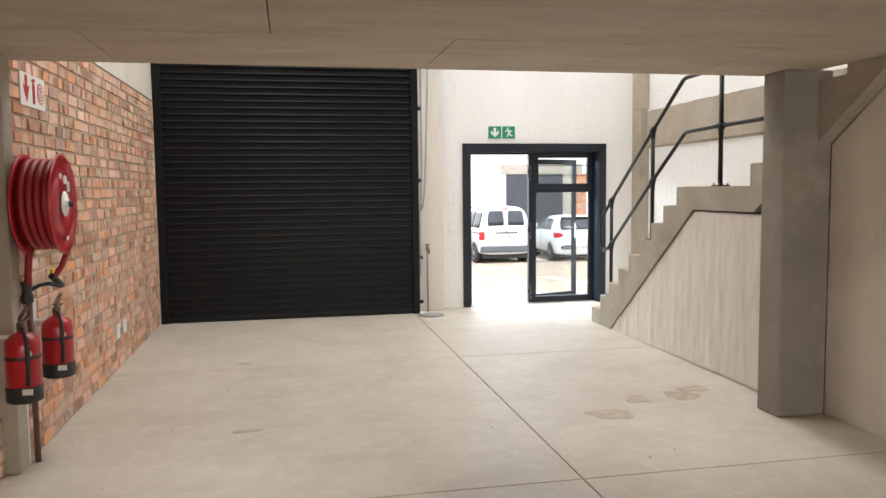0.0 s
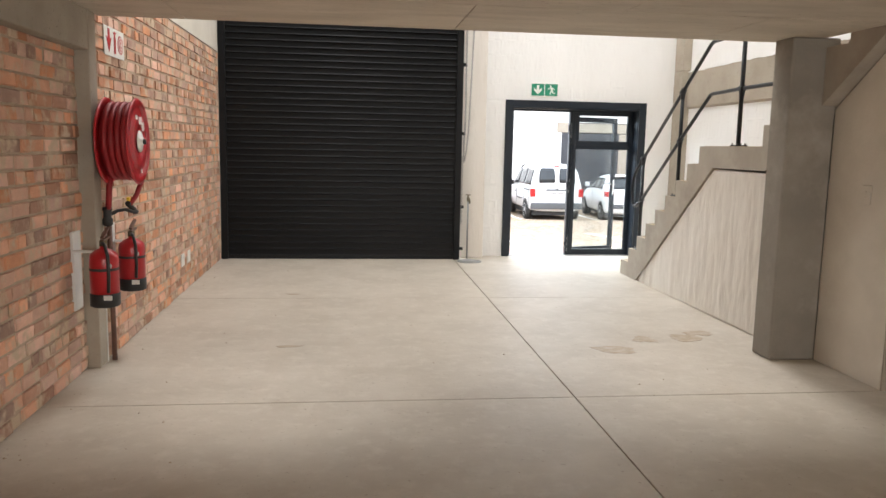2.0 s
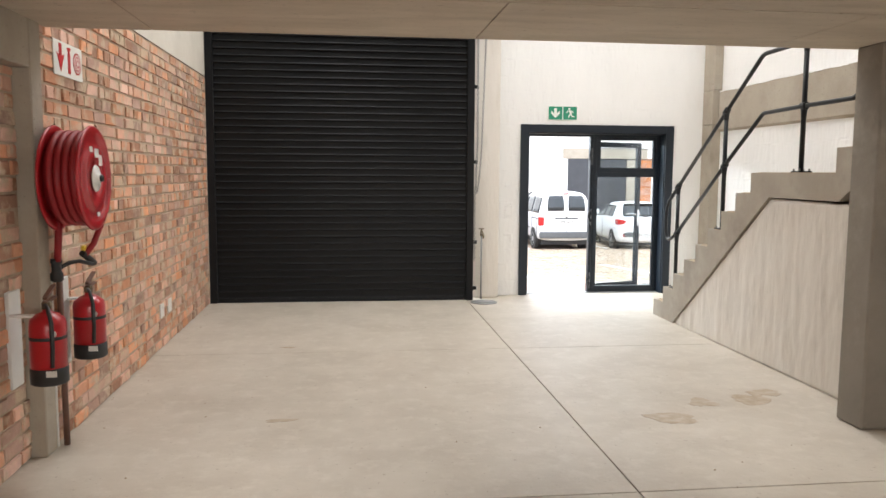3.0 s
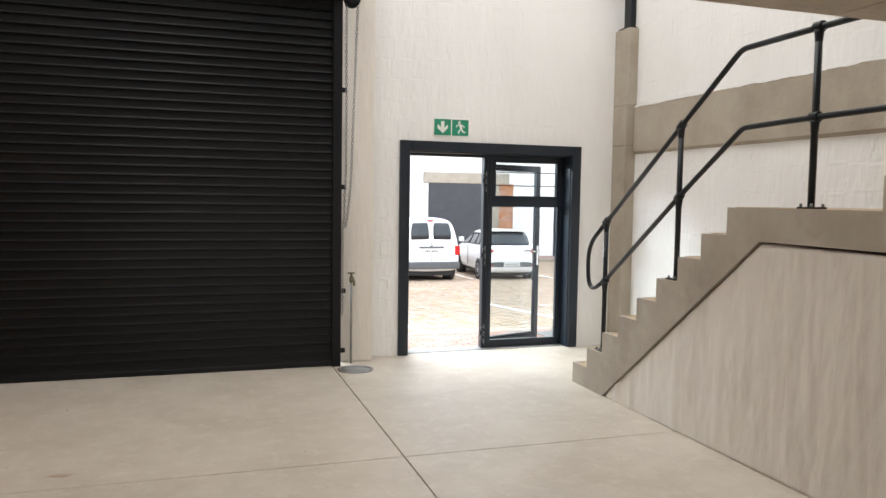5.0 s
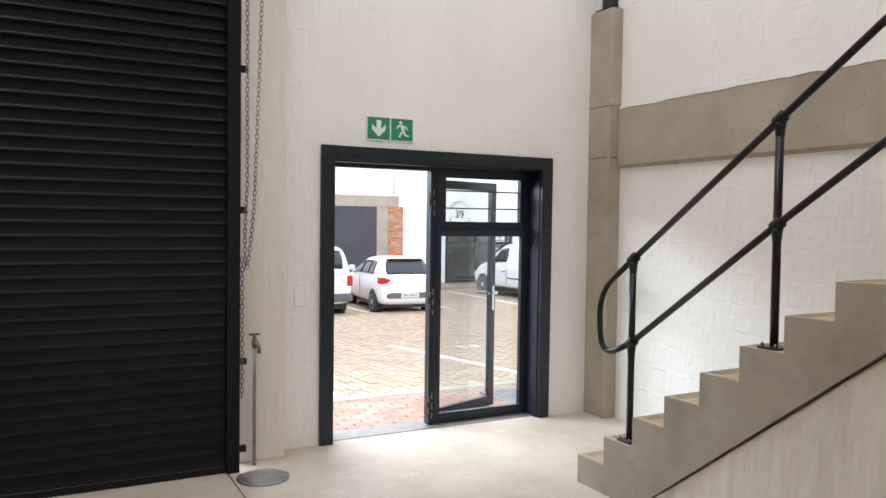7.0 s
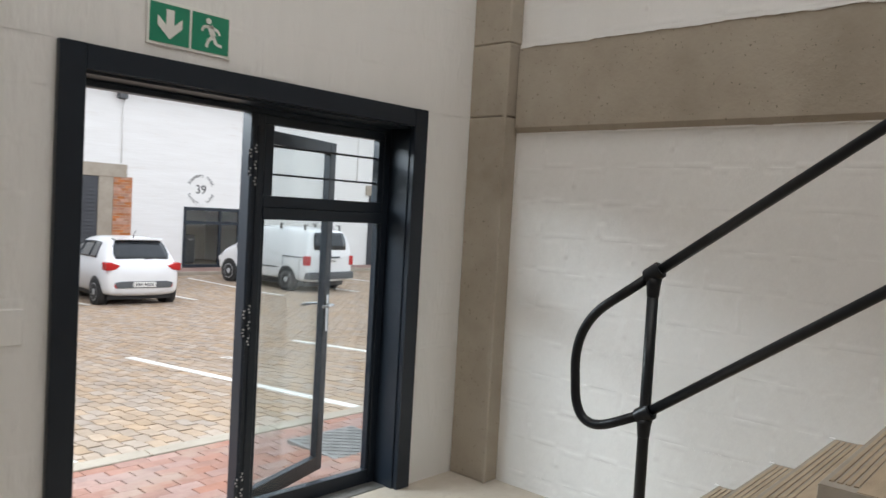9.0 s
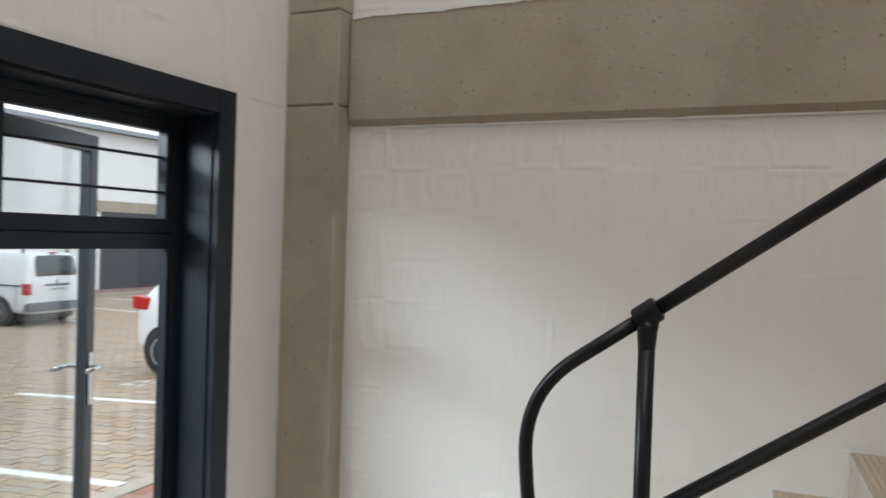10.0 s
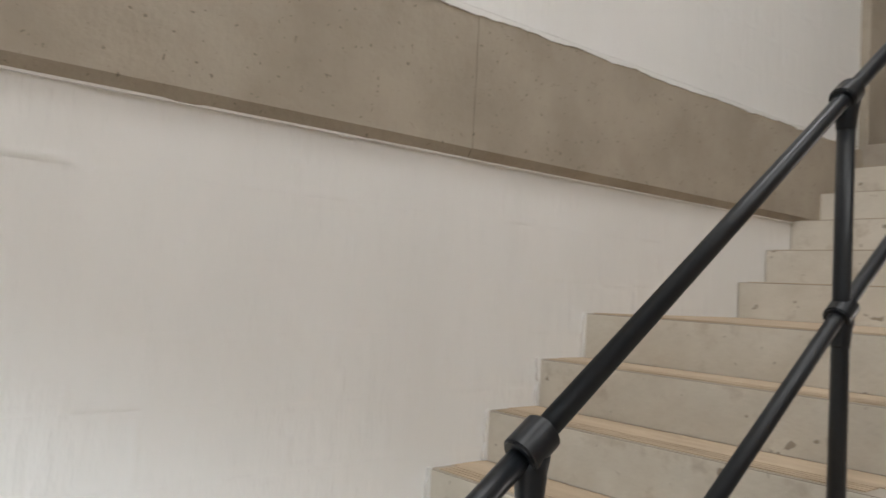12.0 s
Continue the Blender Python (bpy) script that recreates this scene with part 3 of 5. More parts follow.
part("spout", tube(bmesh.new(), [(1.16, 10.40, 0.82), (1.165, 10.34, 0.825), (1.168, 10.31, 0.80), (1.168, 10.305, 0.765)], 0.012), M_BRASS, tp)
part("tap_handle", tube(bmesh.new(), [(1.125, 10.40, 0.878), (1.195, 10.40, 0.878)], 0.007), M_BRASS, tp)
dr = thing("drain_cover", "round galvanised steel drain cover set in the floor", "drain cover", at=(1.15, 10.12, 0))
part("ring", lathe(bmesh.new(), [(0.135, 0), (0.165, 0.0), (0.165, 0.007), (0.135, 0.007), (0.135, 0)], (1.15, 10.12, 0.0005), 'z', 32), M_STEEL, dr)
part("lid", lathe(bmesh.new(), [(0.13, 0.0), (0.13, 0.006), (0.02, 0.008)], (1.15, 10.12, 0.0005), 'z', 32), M_STEEL, dr)

# ---- doorway ----
door = thing("door_1", "charcoal aluminium shopfront doorway with fixed side light", "doorway", kind="structure", at=(2.7, 10.65, 0))
for a in ((1.69, 1.792, 0, 2.185), (3.608, 3.71, 0, 2.185)):
    part("architrave", bx(a[0], a[1], YF - 0.035, YF + 0.002, a[2], a[3], bevel=0.003), M_ALU, door)
part("architrave", bx(1.792, 3.608, YF - 0.034, YF + 0.002, 2.085, 2.184, bevel=0.003), M_ALU, door)
part("lining", bx(1.786, 1.80, YF, 10.90, 0, 2.085), M_ALU, door)
part("lining", bx(3.60, 3.614, YF, 10.90, 0, 2.085), M_ALU, door)
part("lining", bx(1.80, 3.60, YF, 10.90, 2.073, 2.087), M_ALU, door)
FY0, FY1 = 10.80, 10.86
part("jamb", bx(1.80, 1.845, FY0, FY1, 0, 2.073, bevel=0.003), M_ALU, door)
part("jamb", bx(3.555, 3.60, FY0, FY1, 0, 2.073, bevel=0.003), M_ALU, door)
part("head", bx(1.845, 3.555, FY0, FY1, 2.045, 2.073, bevel=0.003), M_ALU, door)
mul = part("mullion", bx(2.655, 2.70, FY0 - 0.01, FY1 + 0.01, 0, 2.045, bevel=0.003), M_ALU, door)
part("mullion", bx(2.704, 2.745, FY0, FY1, 0, 2.045, bevel=0.003), M_ALU, door)
part("transom", bx(2.745, 3.555, FY0 - 0.006, FY1, 1.525, 1.585, bevel=0.003), M_ALU, door)
for z0, z1, nm in ((1.585, 1.645, "fanlight_rail"), (2.0, 2.045, "fanlight_rail"), (0.0, 0.085, "bottom_rail")):
    part(nm, bx(2.745, 3.555, FY0 + 0.004, FY1 - 0.004, z0, z1, bevel=0.003), M_ALU, door)
for x0, x1 in ((2.745, 2.80), (3.515, 3.555)):
    part("fanlight_stile", bx(x0, x1, FY0 + 0.004, FY1 - 0.004, 1.645, 2.0, bevel=0.003), M_ALU, door)
for x0, x1 in ((2.745, 2.765), (3.535, 3.555)):
    part("glazing_bead", bx(x0, x1, FY0 + 0.008, FY1 - 0.008, 0.085, 1.525, bevel=0.002), M_ALU, door)
for z0, z1 in ((1.648, 1.747), (1.759, 1.889), (1.901, 1.998)):
    pn = part("louvre_pane", bx(2.80, 3.515, 10.826, 10.831, z0, z1), M_GLASS, door)
    pn.visible_shadow = False
for z in (1.753, 1.895):
    part("louvre_bar", bx(2.80, 3.515, 10.82, 10.84, z - 0.005, z + 0.005), M_ALU, door)
pn = part("pane", bx(2.766, 3.534, 10.828, 10.834, 0.086, 1.524), M_GLASS, door)
pn.visible_shadow = False
part("threshold", bx(1.80, 3.60, 10.70, YO + 0.02, -0.03, 0.006, bevel=0.004), M_STEEL, door)
for x in (2.6635, 2.6915):
    part("cover_bead", bx(x - 0.003, x + 0.003, FY0 - 0.016, FY0 - 0.008, 0.02, 1.98, bevel=0.001), M_ALU, mul)
for z in (0.16, 1.0, 1.79):
    for x, z0, z1, groups in ((2.6475, -0.055, 0.075, (-0.035, 0.055)), (2.6775, -0.10, 0.10, (-0.08, 0.0, 0.08))):
        hg = part("hinge", bx(x - 0.009, x + 0.009, FY0 - 0.020, FY0 - 0.009, z + z0, z + z1, bevel=0.0015), M_ALU, door)
        for g in groups:
            for dx, dz in ((0.003, -0.016), (-0.003, 0.0), (0.003, 0.016)):
                part("screw", lathe(bmesh.new(), [(0.005, 0.0), (0.005, -0.003), (0.001, -0.004)], (x + dx, FY0 - 0.0195, z + g + dz), 'y', 8), M_RIM, hg)

leaf = thing("door_leaf", "open glazed aluminium door leaf with lever handles", "door", at=(2.735, 10.875, 0))


def leafbox(x0, x1, z0, z1, y0=0.0, y1=0.045, bevel=0.003):
    return bx(2.735 + x0, 2.735 + x1, 10.875 + y0, 10.875 + y1, z0, z1, bevel=bevel)


part("stile", leafbox(0.0, 0.065, 0.012, 1.985), M_ALU, leaf)
fs = part("stile", leafbox(0.735, 0.80, 0.012, 1.985), M_ALU, leaf)
part("top_rail", leafbox(0.065, 0.735, 1.915, 1.985), M_ALU, leaf)
part("bottom_rail", leafbox(0.065, 0.735, 0.012, 0.10), M_ALU, leaf)
lp = part("pane", leafbox(0.065, 0.735, 0.10, 1.915, 0.02, 0.026, 0), M_GLASS, leaf)
lp.visible_shadow = False
for s in (-1, 1):
    yb = -0.006 if s < 0 else 0.045
    part("handle_plate", leafbox(0.754, 0.782, 0.86, 1.08, yb, yb + 0.006, 0.001), M_CHROME, fs)
    yy = 10.875 + (-0.05 if s < 0 else 0.095)
    y0 = 10.875 + (-0.004 if s < 0 else 0.049)
    part("lever_handle", tube(bmesh.new(), [(3.503, y0, 1.02), (3.503, yy, 1.02), (3.482, yy, 1.02), (3.382, yy, 1.02)], 0.009, 10), M_CHROME, fs)
leaf.matrix_basis = pose(2.735, 10.875, 0, 0, 0, 20)

# ---- signs and wall plates ----
es = thing("exit_sign", "green and white emergency exit sign above the doorway", "sign", at=(2.23, 10.64, 2.33))
part("board", bx(2.035, 2.425, YF - 0.012, YF - 0.001, 2.238, 2.424, bevel=0.002), M_SIGNW, es)
SYF = YF - 0.0125
for x0 in (2.046, 2.236):
    part("panel", bx(x0, x0 + 0.178, SYF - 0.002, SYF, 2.25, 2.412), M_GREEN, es)
ax, az = 2.135, 2.331
part("arrow", prism([(ax - 0.018, az + 0.06), (ax + 0.018, az + 0.06), (ax + 0.018, az - 0.005), (ax + 0.055, az + 0.03), (ax + 0.055, az - 0.01), (ax, az - 0.062), (ax - 0.055, az - 0.01), (ax - 0.055, az + 0.03), (ax - 0.018, az - 0.005)], 'y', SYF - 0.004, SYF - 0.0015), M_SIGNW, es)
px, pz = 2.325, 2.331


def bar(bm, x0, z0, x1, z1, w):
    d = Vector((x1 - x0, z1 - z0)).normalized() * w / 2
    prism([(x0 - d.y, z0 + d.x), (x0 + d.y, z0 - d.x), (x1 + d.y, z1 - d.x), (x1 - d.y, z1 + d.x)], 'y', SYF - 0.004, SYF - 0.0015, bm=bm)


bm = prism(circ(0.013, px - 0.012, pz + 0.053, 14), 'y', SYF - 0.004, SYF - 0.0015)
for a in ((-0.005, 0.034, 0.012, -0.008, 0.026), (0.0, 0.03, 0.034, 0.018, 0.012), (0.034, 0.018, 0.044, 0.0, 0.01), (-0.008, 0.03, -0.034, 0.026, 0.012), (-0.034, 0.026, -0.044, 0.006, 0.01), (0.012, -0.008, -0.012, -0.032, 0.015), (-0.012, -0.032, -0.02, -0.06, 0.013), (0.012, -0.008, 0.026, -0.04, 0.015), (0.026, -0.04, 0.056, -0.046, 0.012)):
    bar(bm, px + a[0], pz + a[1], px + a[2], pz + a[3], a[4])
part("pictogram", bm, M_SIGNW, es)

fsn = thing("fire_sign", "white sign with red fire equipment symbols on brick", "sign", at=(XL, 5.98, 2.21))
FX = XL + 0.012
part("board", bx(FX - 0.006, FX, 5.70, 6.16, 2.115, 2.315, bevel=0.002), M_SIGNW, fsn)
part("arrow", prism([(5.80 - 0.02, 2.30), (5.80 + 0.02, 2.30), (5.80 + 0.02, 2.23), (5.86, 2.245), (5.80, 2.14), (5.74, 2.245), (5.78, 2.23)], 'x', FX, FX + 0.002), M_SIGNR, fsn)
bm = prism([(5.915, 2.14), (5.955, 2.14), (5.955, 2.25), (5.945, 2.27), (5.97, 2.29), (5.935, 2.295), (5.90, 2.285), (5.925, 2.27), (5.915, 2.25)], 'x', FX, FX + 0.002)
part("bottle_symbol", bm, M_SIGNR, fsn)
for i, r0 in enumerate((0.066, 0.056, 0.046, 0.036, 0.026, 0.014)):
    part("reel_symbol", prism(circ(r0, 6.07, 2.215, 24), 'x', FX, FX + 0.0015 + 0.0007 * i), M_SIGNW if i % 2 else M_SIGNR, fsn)

for y in (7.98, 8.26):
    so = thing("wall_socket", "white plastic socket plate low on the brick wall", "socket", "brick wall sockets", at=(XL, y, 0.34))
    part("plate", bx(XL, XL + 0.014, y - 0.06, y + 0.06, 0.275, 0.40, bevel=0.004), M_PLATE, so)
    part("switch_rocker", bx(XL + 0.013, XL + 0.018, y - 0.015, y + 0.015, 0.355, 0.385, bevel=0.002), M_PLATE, so)
bp_ = thing("blank_plate", "small painted-over cover plate beside the doorway", "cover plate", at=(1.55, YF, 1.08))
part("plate", bx(1.50, 1.60, YF - 0.009, YF, 1.02, 1.16, bevel=0.004), M_WHITE, bp_)

# ---- hose reel ----
hr = thing("hose_reel", "red wall-mounted fire hose reel with coiled hose", "hose reel", at=(XL, 5.52, 1.525))
HY, HZ = 5.52, 1.525
for x in (-2.055, -1.86):
    part("disc", lathe(bmesh.new(), [(0.03, -0.004), (0.09, -0.010), (0.10, 0.004), (0.17, 0.004), (0.18, -0.006), (0.235, -0.006), (0.245, 0.004), (0.275, 0.004), (0.285, -0.004), (0.29, 0.0), (0.285, 0.008), (0.275, 0.010), (0.245, 0.010), (0.235, 0.0), (0.18, 0.0), (0.17, 0.010), (0.10, 0.010), (0.09, 0.0), (0.03, 0.006)], (x, HY, HZ), 'x', 48), M_RED, hr)
coil = []
for k in range(4 * 36 + 1):
    t = radians(k * 10)
    coil.append((-2.025 + 0.040 * k / 36.0, HY + 0.245 * math.cos(t), HZ + 0.245 * math.sin(t)))
part("hose", tube(bmesh.new(), coil, 0.0195, 10), M_HOSE, hr)
part("drum", lathe(bmesh.new(), [(0.222, -2.045 - XL), (0.222, -1.868 - XL)], (XL, HY, HZ), 'x', 36), M_HOSE, hr)
part("hub", lathe(bmesh.new(), [(0.075, 0.012), (0.07, 0.018), (0.03, 0.02), (0.025, 0.035), (0.001, 0.038)], (-1.86, HY, HZ), 'x', 24), M_PLATE, hr, "white printed centre label")
part("hub_nut", lathe(bmesh.new(), [(0.02, 0.03), (0.018, 0.05), (0.001, 0.052)], (-1.86, HY, HZ), 'x', 8), M_BLACK, hr)
for dy, dz, w, h in ((0.03, 0.14, 0.07, 0.05), (0.09, 0.10, 0.055, 0.06), (-0.06, 0.16, 0.05, 0.03), (0.03, -0.20, 0.04, 0.025)):
    part("sticker", bx(-1.851, -1.849, HY + dy - w / 2, HY + dy + w / 2, HZ + dz - h / 2, HZ + dz + h / 2), M_PLATE, hr)
part("bracket", bx(XL - 0.012, -2.05, HY - 0.05, HY + 0.05, HZ - 0.12, HZ + 0.12, bevel=0.006), M_RED, hr)
part("hose_tail", tube(bmesh.new(), [(-1.90, HY + 0.20, HZ - 0.16), (-1.90, HY + 0.21, HZ - 0.28), (-1.93, HY + 0.17, HZ - 0.38), (-1.96, HY + 0.10, HZ - 0.44)], 0.017, 10), M_HOSE, hr)
part("hose_feed", tube(bmesh.new(), [(-2.04, HY - 0.03, HZ - 0.20), (-2.06, HY - 0.03, HZ - 0.46)], 0.02, 10), M_HOSE, hr)
wp = thing("water_pipe", "dark copper feed pipe with stop valve and nozzle", "water pipe", at=(-2.07, 5.49, 0))
part("pipe", tube(bmesh.new(), [(-2.07, 5.545, 0), (-2.07, 5.53, 1.06)], 0.017, 10), M_COPPER, wp)
vb = part("valve_body", lathe(bmesh.new(), [(0.02, 0), (0.034, 0.01), (0.034, 0.05), (0.026, 0.06), (0.026, 0.10), (0.032, 0.11), (0.03, 0.13)], (-2.07, 5.50, 0.95), 'z', 14), M_BLACK, wp)
part("valve_lever", tube(bmesh.new(), [(-2.07, 5.50, 1.02), (-2.02, 5.56, 1.05), (-1.98, 5.60, 1.055), (-1.93, 5.66, 1.03)], 0.012, 8), M_BLACK, vb)
part("nozzle", tube(bmesh.new(), [(-1.965, 5.60, 1.10), (-1.95, 5.67, 1.06), (-1.94, 5.72, 1.03)], 0.018, 10), M_BLACK, wp)
part("tag", bx(-1.975, -1.955, 5.61, 5.65, 1.08, 1.14, bevel=0.004), M_YELLOW, wp, "yellow plastic seal")


def extinguisher(x, y, z, label, turn):
    e = thing("fire_extinguisher", label, "fire extinguisher", "extinguishers by the hose reel", at=(x, y, z))
    part("cylinder", lathe(bmesh.new(), [(0.080, 0.085), (0.089, 0.09), (0.089, 0.305), (0.083, 0.338), (0.05, 0.365), (0.022, 0.375), (0.022, 0.39)], (x, y, z), 'z', 28), M_RED, e)
    part("base_cup", lathe(bmesh.new(), [(0.078, 0.0), (0.092, 0.008), (0.092, 0.085), (0.086, 0.09)], (x, y, z), 'z', 28), M_BLACK, e)
    v = part("valve", lathe(bmesh.new(), [(0.02, 0.385), (0.024, 0.39), (0.024, 0.42), (0.016, 0.43)], (x, y, z), 'z', 12), M_BRASS, e)
    part("carry_handle", prism([(y - 0.02, z + 0.415), (y + 0.11, z + 0.43), (y + 0.11, z + 0.44), (y - 0.02, z + 0.43)], 'x', x - 0.012, x + 0.012), M_COPPER, v)
    part("squeeze_lever", prism([(y - 0.02, z + 0.437), (y + 0.02, z + 0.45), (y + 0.10, z + 0.49), (y + 0.10, z + 0.50), (y + 0.01, z + 0.465), (y - 0.02, z + 0.45)], 'x', x - 0.011, x + 0.011), M_COPPER, v)
    part("hose", tube(bmesh.new(), [(x, y - 0.02, z + 0.41), (x + 0.03, y - 0.07, z + 0.40), (x + 0.05, y - 0.085, z + 0.33), (x + 0.05, y - 0.08, z + 0.20), (x + 0.045, y - 0.08, z + 0.10)], 0.011, 8), M_BLACK, e)
    part("badge", lathe(bmesh.new(), [(0.017, 0), (0.017, 0.003), (0.001, 0.0035)], (x + 0.052, y - 0.074, z + 0.27), 'y', 14), M_PLATE, e)
    part("label_band", lathe(bmesh.new(), [(0.0894, 0.235), (0.0898, 0.238), (0.0898, 0.25), (0.0894, 0.253)], (x, y, z), 'z', 28), M_BLACK, e)
    part("wall_hook", bx(x - 0.10 - turn, x - 0.06, y - 0.02, y + 0.02, z + 0.345, z + 0.36, bevel=0.003), M_PLATE, e)
    part("tag", bx(x + 0.02, x + 0.07, y - 0.100, y - 0.093, z + 0.055, z + 0.085), M_PLATE, e)
    return e


extinguisher(-1.99, 5.13, 0.475, "red dry powder extinguisher hung on white board", 0.09)
extinguisher(-1.985, 5.74, 0.465, "red dry powder extinguisher hung near the pipe", 0.035)
for y0, y1, xx in ((5.13, 5.27, XL - 0.074), (5.62, 5.76, XL - 0.004)):
    bb = thing("backing_board", "white plastic backing board for an extinguisher", "backing board", "extinguisher boards", at=(xx, y0, 0.45))
    part("board", bx(xx, xx + 0.022, y0, y1, 0.44, 0.95, bevel=0.004), M_PLATE, bb)
cn = thing("cable_trunking", "thin white cable trunking up the concrete post", "trunking", at=(XL, 5.45, 0))
part("trunk", bx(XL - 0.008, XL + 0.02, 5.497, 5.52, 0.0, 1.0, bevel=0.003), M_PLATE, cn)

# ---- outside: paved yard ----
yard = thing("ground", "brick paved parking yard falling gently away", "ground", kind="structure")
bm = bmesh.new()
ys = [YO - 0.02, 12.3, 14, 16, 18, 20, 22, 24.02, 31, 60, 300, 2500]
xs = [-2500, -300, -60, -20, 0, 10, 20, 60, 300, 2500]
gv = [[bm.verts.new((x, y, ground_z(y) - 0.03)) for x in xs] for y in ys]
for i in range(len(ys) - 1):
    for j in range(len(xs) - 1):
        bm.faces.new((gv[i][j], gv[i][j + 1], gv[i + 1][j + 1], gv[i + 1][j]))
part("sheet", bm, M_BED, yard)


def paver_mesh(verts, faces, x0, x1, y0, y1, jig):
    o = len(verts)
    c = 0.004
    for (x, y, dz) in ((x0, y0, -0.03), (x1, y0, -0.03), (x1, y1, -0.03), (x0, y1, -0.03), (x0 + c, y0 + c, 0), (x1 - c, y0 + c, 0), (x1 - c, y1 - c, 0), (x0 + c, y1 - c, 0)):
        verts.append((x, y, ground_z(y) + dz + jig))
    faces.append((o + 4, o + 5, o + 6, o + 7))
    for k in range(4):
        faces.append((o + k, o + (k + 1) % 4, o + 4 + (k + 1) % 4, o + 4 + k))


def wave(y):
    """The kinked long joint of the interlocking pavers."""
    t = (y / 0.225) % 1.0
    return 0.012 * (4 * abs(t - 0.5) - 1)


def wavy_paver(verts, faces, x0, x1, y0, jig):
    o = len(verts)
    ys = (y0 + 0.004, y0 + 0.0562, y0 + 0.1125, y0 + 0.1688, y0 + 0.221)
    ring = [(x0 + wave(y), y) for y in ys] + [(x1 + wave(y), y) for y in ys[::-1]]
    cx, cy, n = (x0 + x1) / 2, y0 + 0.1125, 10
    for x, y in ring:
        verts.append((x, y, ground_z(y) - 0.022 + jig))
    for x, y in ring:
        verts.append((x + (cx + wave(y) - x) * 0.05, y + (cy - y) * 0.04, ground_z(y) + jig))
    for k in range(4):
        faces.append((o + n + k, o + n + 9 - k, o + n + 8 - k, o + n + k + 1))
    for k in range(n):
        faces.append((o + (k + 1) % n, o + k, o + n + k, o + n + (k + 1) % n))


rng = random.Random(5)
V, F = [], []
for k in range(240):
    x0 = -5.0 + k * 0.1125
    for r in range(75):
        wavy_paver(V, F, x0 + 0.0025, x0 + 0.110, 12.42 + r * 0.225 - (0.1125 if k % 2 else 0), rng.uniform(-0.003, 0.003))
stuff("tan_pavers", V, F, M_PAVT, yard)
V, F = [], []
pm = None
for r in range(12):
    y0 = 10.945 + r * 0.111
    for k in range(130):
        x0 = -6.0 + k * 0.210 + (0.105 if r % 2 else 0)
        if 1.5 < x0 < 5.6:
            if pm is None:
                v2, f2 = [], []
                paver_mesh(v2, f2, 0, 0.207, 0, 0.105, 0)
                pm = bpy.data.meshes.new("red_paver")
                pm.from_pydata([(a, b, c - ground_z(0)) for a, b, c in v2], [], f2)
                pm.materials.append(M_PAVR)
            p = new("red_paver", pm)
            p.parent, p.location = yard, (x0, y0, ground_z(y0 + 0.05) + rng.uniform(-0.002, 0.002))
        else:
            paver_mesh(V, F, x0, x0 + 0.207, y0, y0 + 0.105, rng.uniform(-0.003, 0.003))
stuff("red_pavers", V, F, M_PAVR, yard)
kerb = thing("kerb", "flush pale concrete edging strip in the paving", "kerb", kind="structure")
for k in range(26):
    x0 = -5.0 + k * 1.0
    part("kerb_stone", bx(x0, x0 + 0.992, 12.30, 12.44, ground_z(12.37) - 0.1, ground_z(12.37) + 0.006, bevel=0.006), M_CONC, kerb)


def road_line(x0, y0, x1, y1, w=0.10):
    n = 6
    bm = bmesh.new()
    rows = []
    dx, dy = x1 - x0, y1 - y0
    l = math.hypot(dx, dy)
    nx, ny = -dy / l * w / 2, dx / l * w / 2
    for i in range(n + 1):
        x, y = x0 + dx * i / n, y0 + dy * i / n
        rows.append([bm.verts.new((x + s * nx, y + s * ny, ground_z(y) + h)) for s, h in ((-1, -0.01), (-1, 0.0065), (1, 0.0065), (1, -0.01))])
    for a, b in zip(rows, rows[1:]):
        for k in range(3):
            bm.faces.new((a[k], a[k + 1], b[k + 1], b[k]))
    bmesh.ops.recalc_face_normals(bm, faces=bm.faces)
    solid("parking_line", bm, M_LINE, "white painted parking bay line on pavers", "road marking", group="parking bay lines")


for x in (-0.1, 2.55, 4.95, 7.35, 9.8, 12.2):
    road_line(x - 0.02, 12.46, x - 0.18, 16.38)
for x in (2.4, 4.9, 7.35, 9.8, 12.25, 14.8, 17.3, 19.8):
    road_line(x, 23.6, x, 28.4)
for bx0, by0 in ((5.72, 15.5), (8.12, 15.5)):
    bn = thing("bay_number", "worn white painted bay number on pavers", "road marking", "bay numbers", at=(bx0, by0, ground_z(by0)))
    for dx in (-0.11, 0.11):
        for k, (x0, x1, y0, y1) in enumerate(((-0.07, 0.07, 0.11, 0.15), (-0.07, 0.07, -0.02, 0.02), (-0.07, 0.07, -0.15, -0.11), (0.03, 0.07, 0.021, 0.109))):
            bm = bx(bx0 + dx + x0, bx0 + dx + x1, by0 + y0, by0 + y1, 0.0, 0.001)
            for v in bm.verts:
                v.co.z += ground_z(v.co.y) + 0.006
            part("stroke", bm, M_LINE, bn)
mh = thing("manhole_cover", "steel chequer plate manhole cover in the paving", "manhole cover", at=(4.1, 11.6, 0))
part("plate", bx(3.8, 4.4, 11.32, 11.92, ground_z(11.6) - 0.02, ground_z(11.6) + 0.012, bevel=0.004), M_STEEL, mh)
bm = bmesh.new()
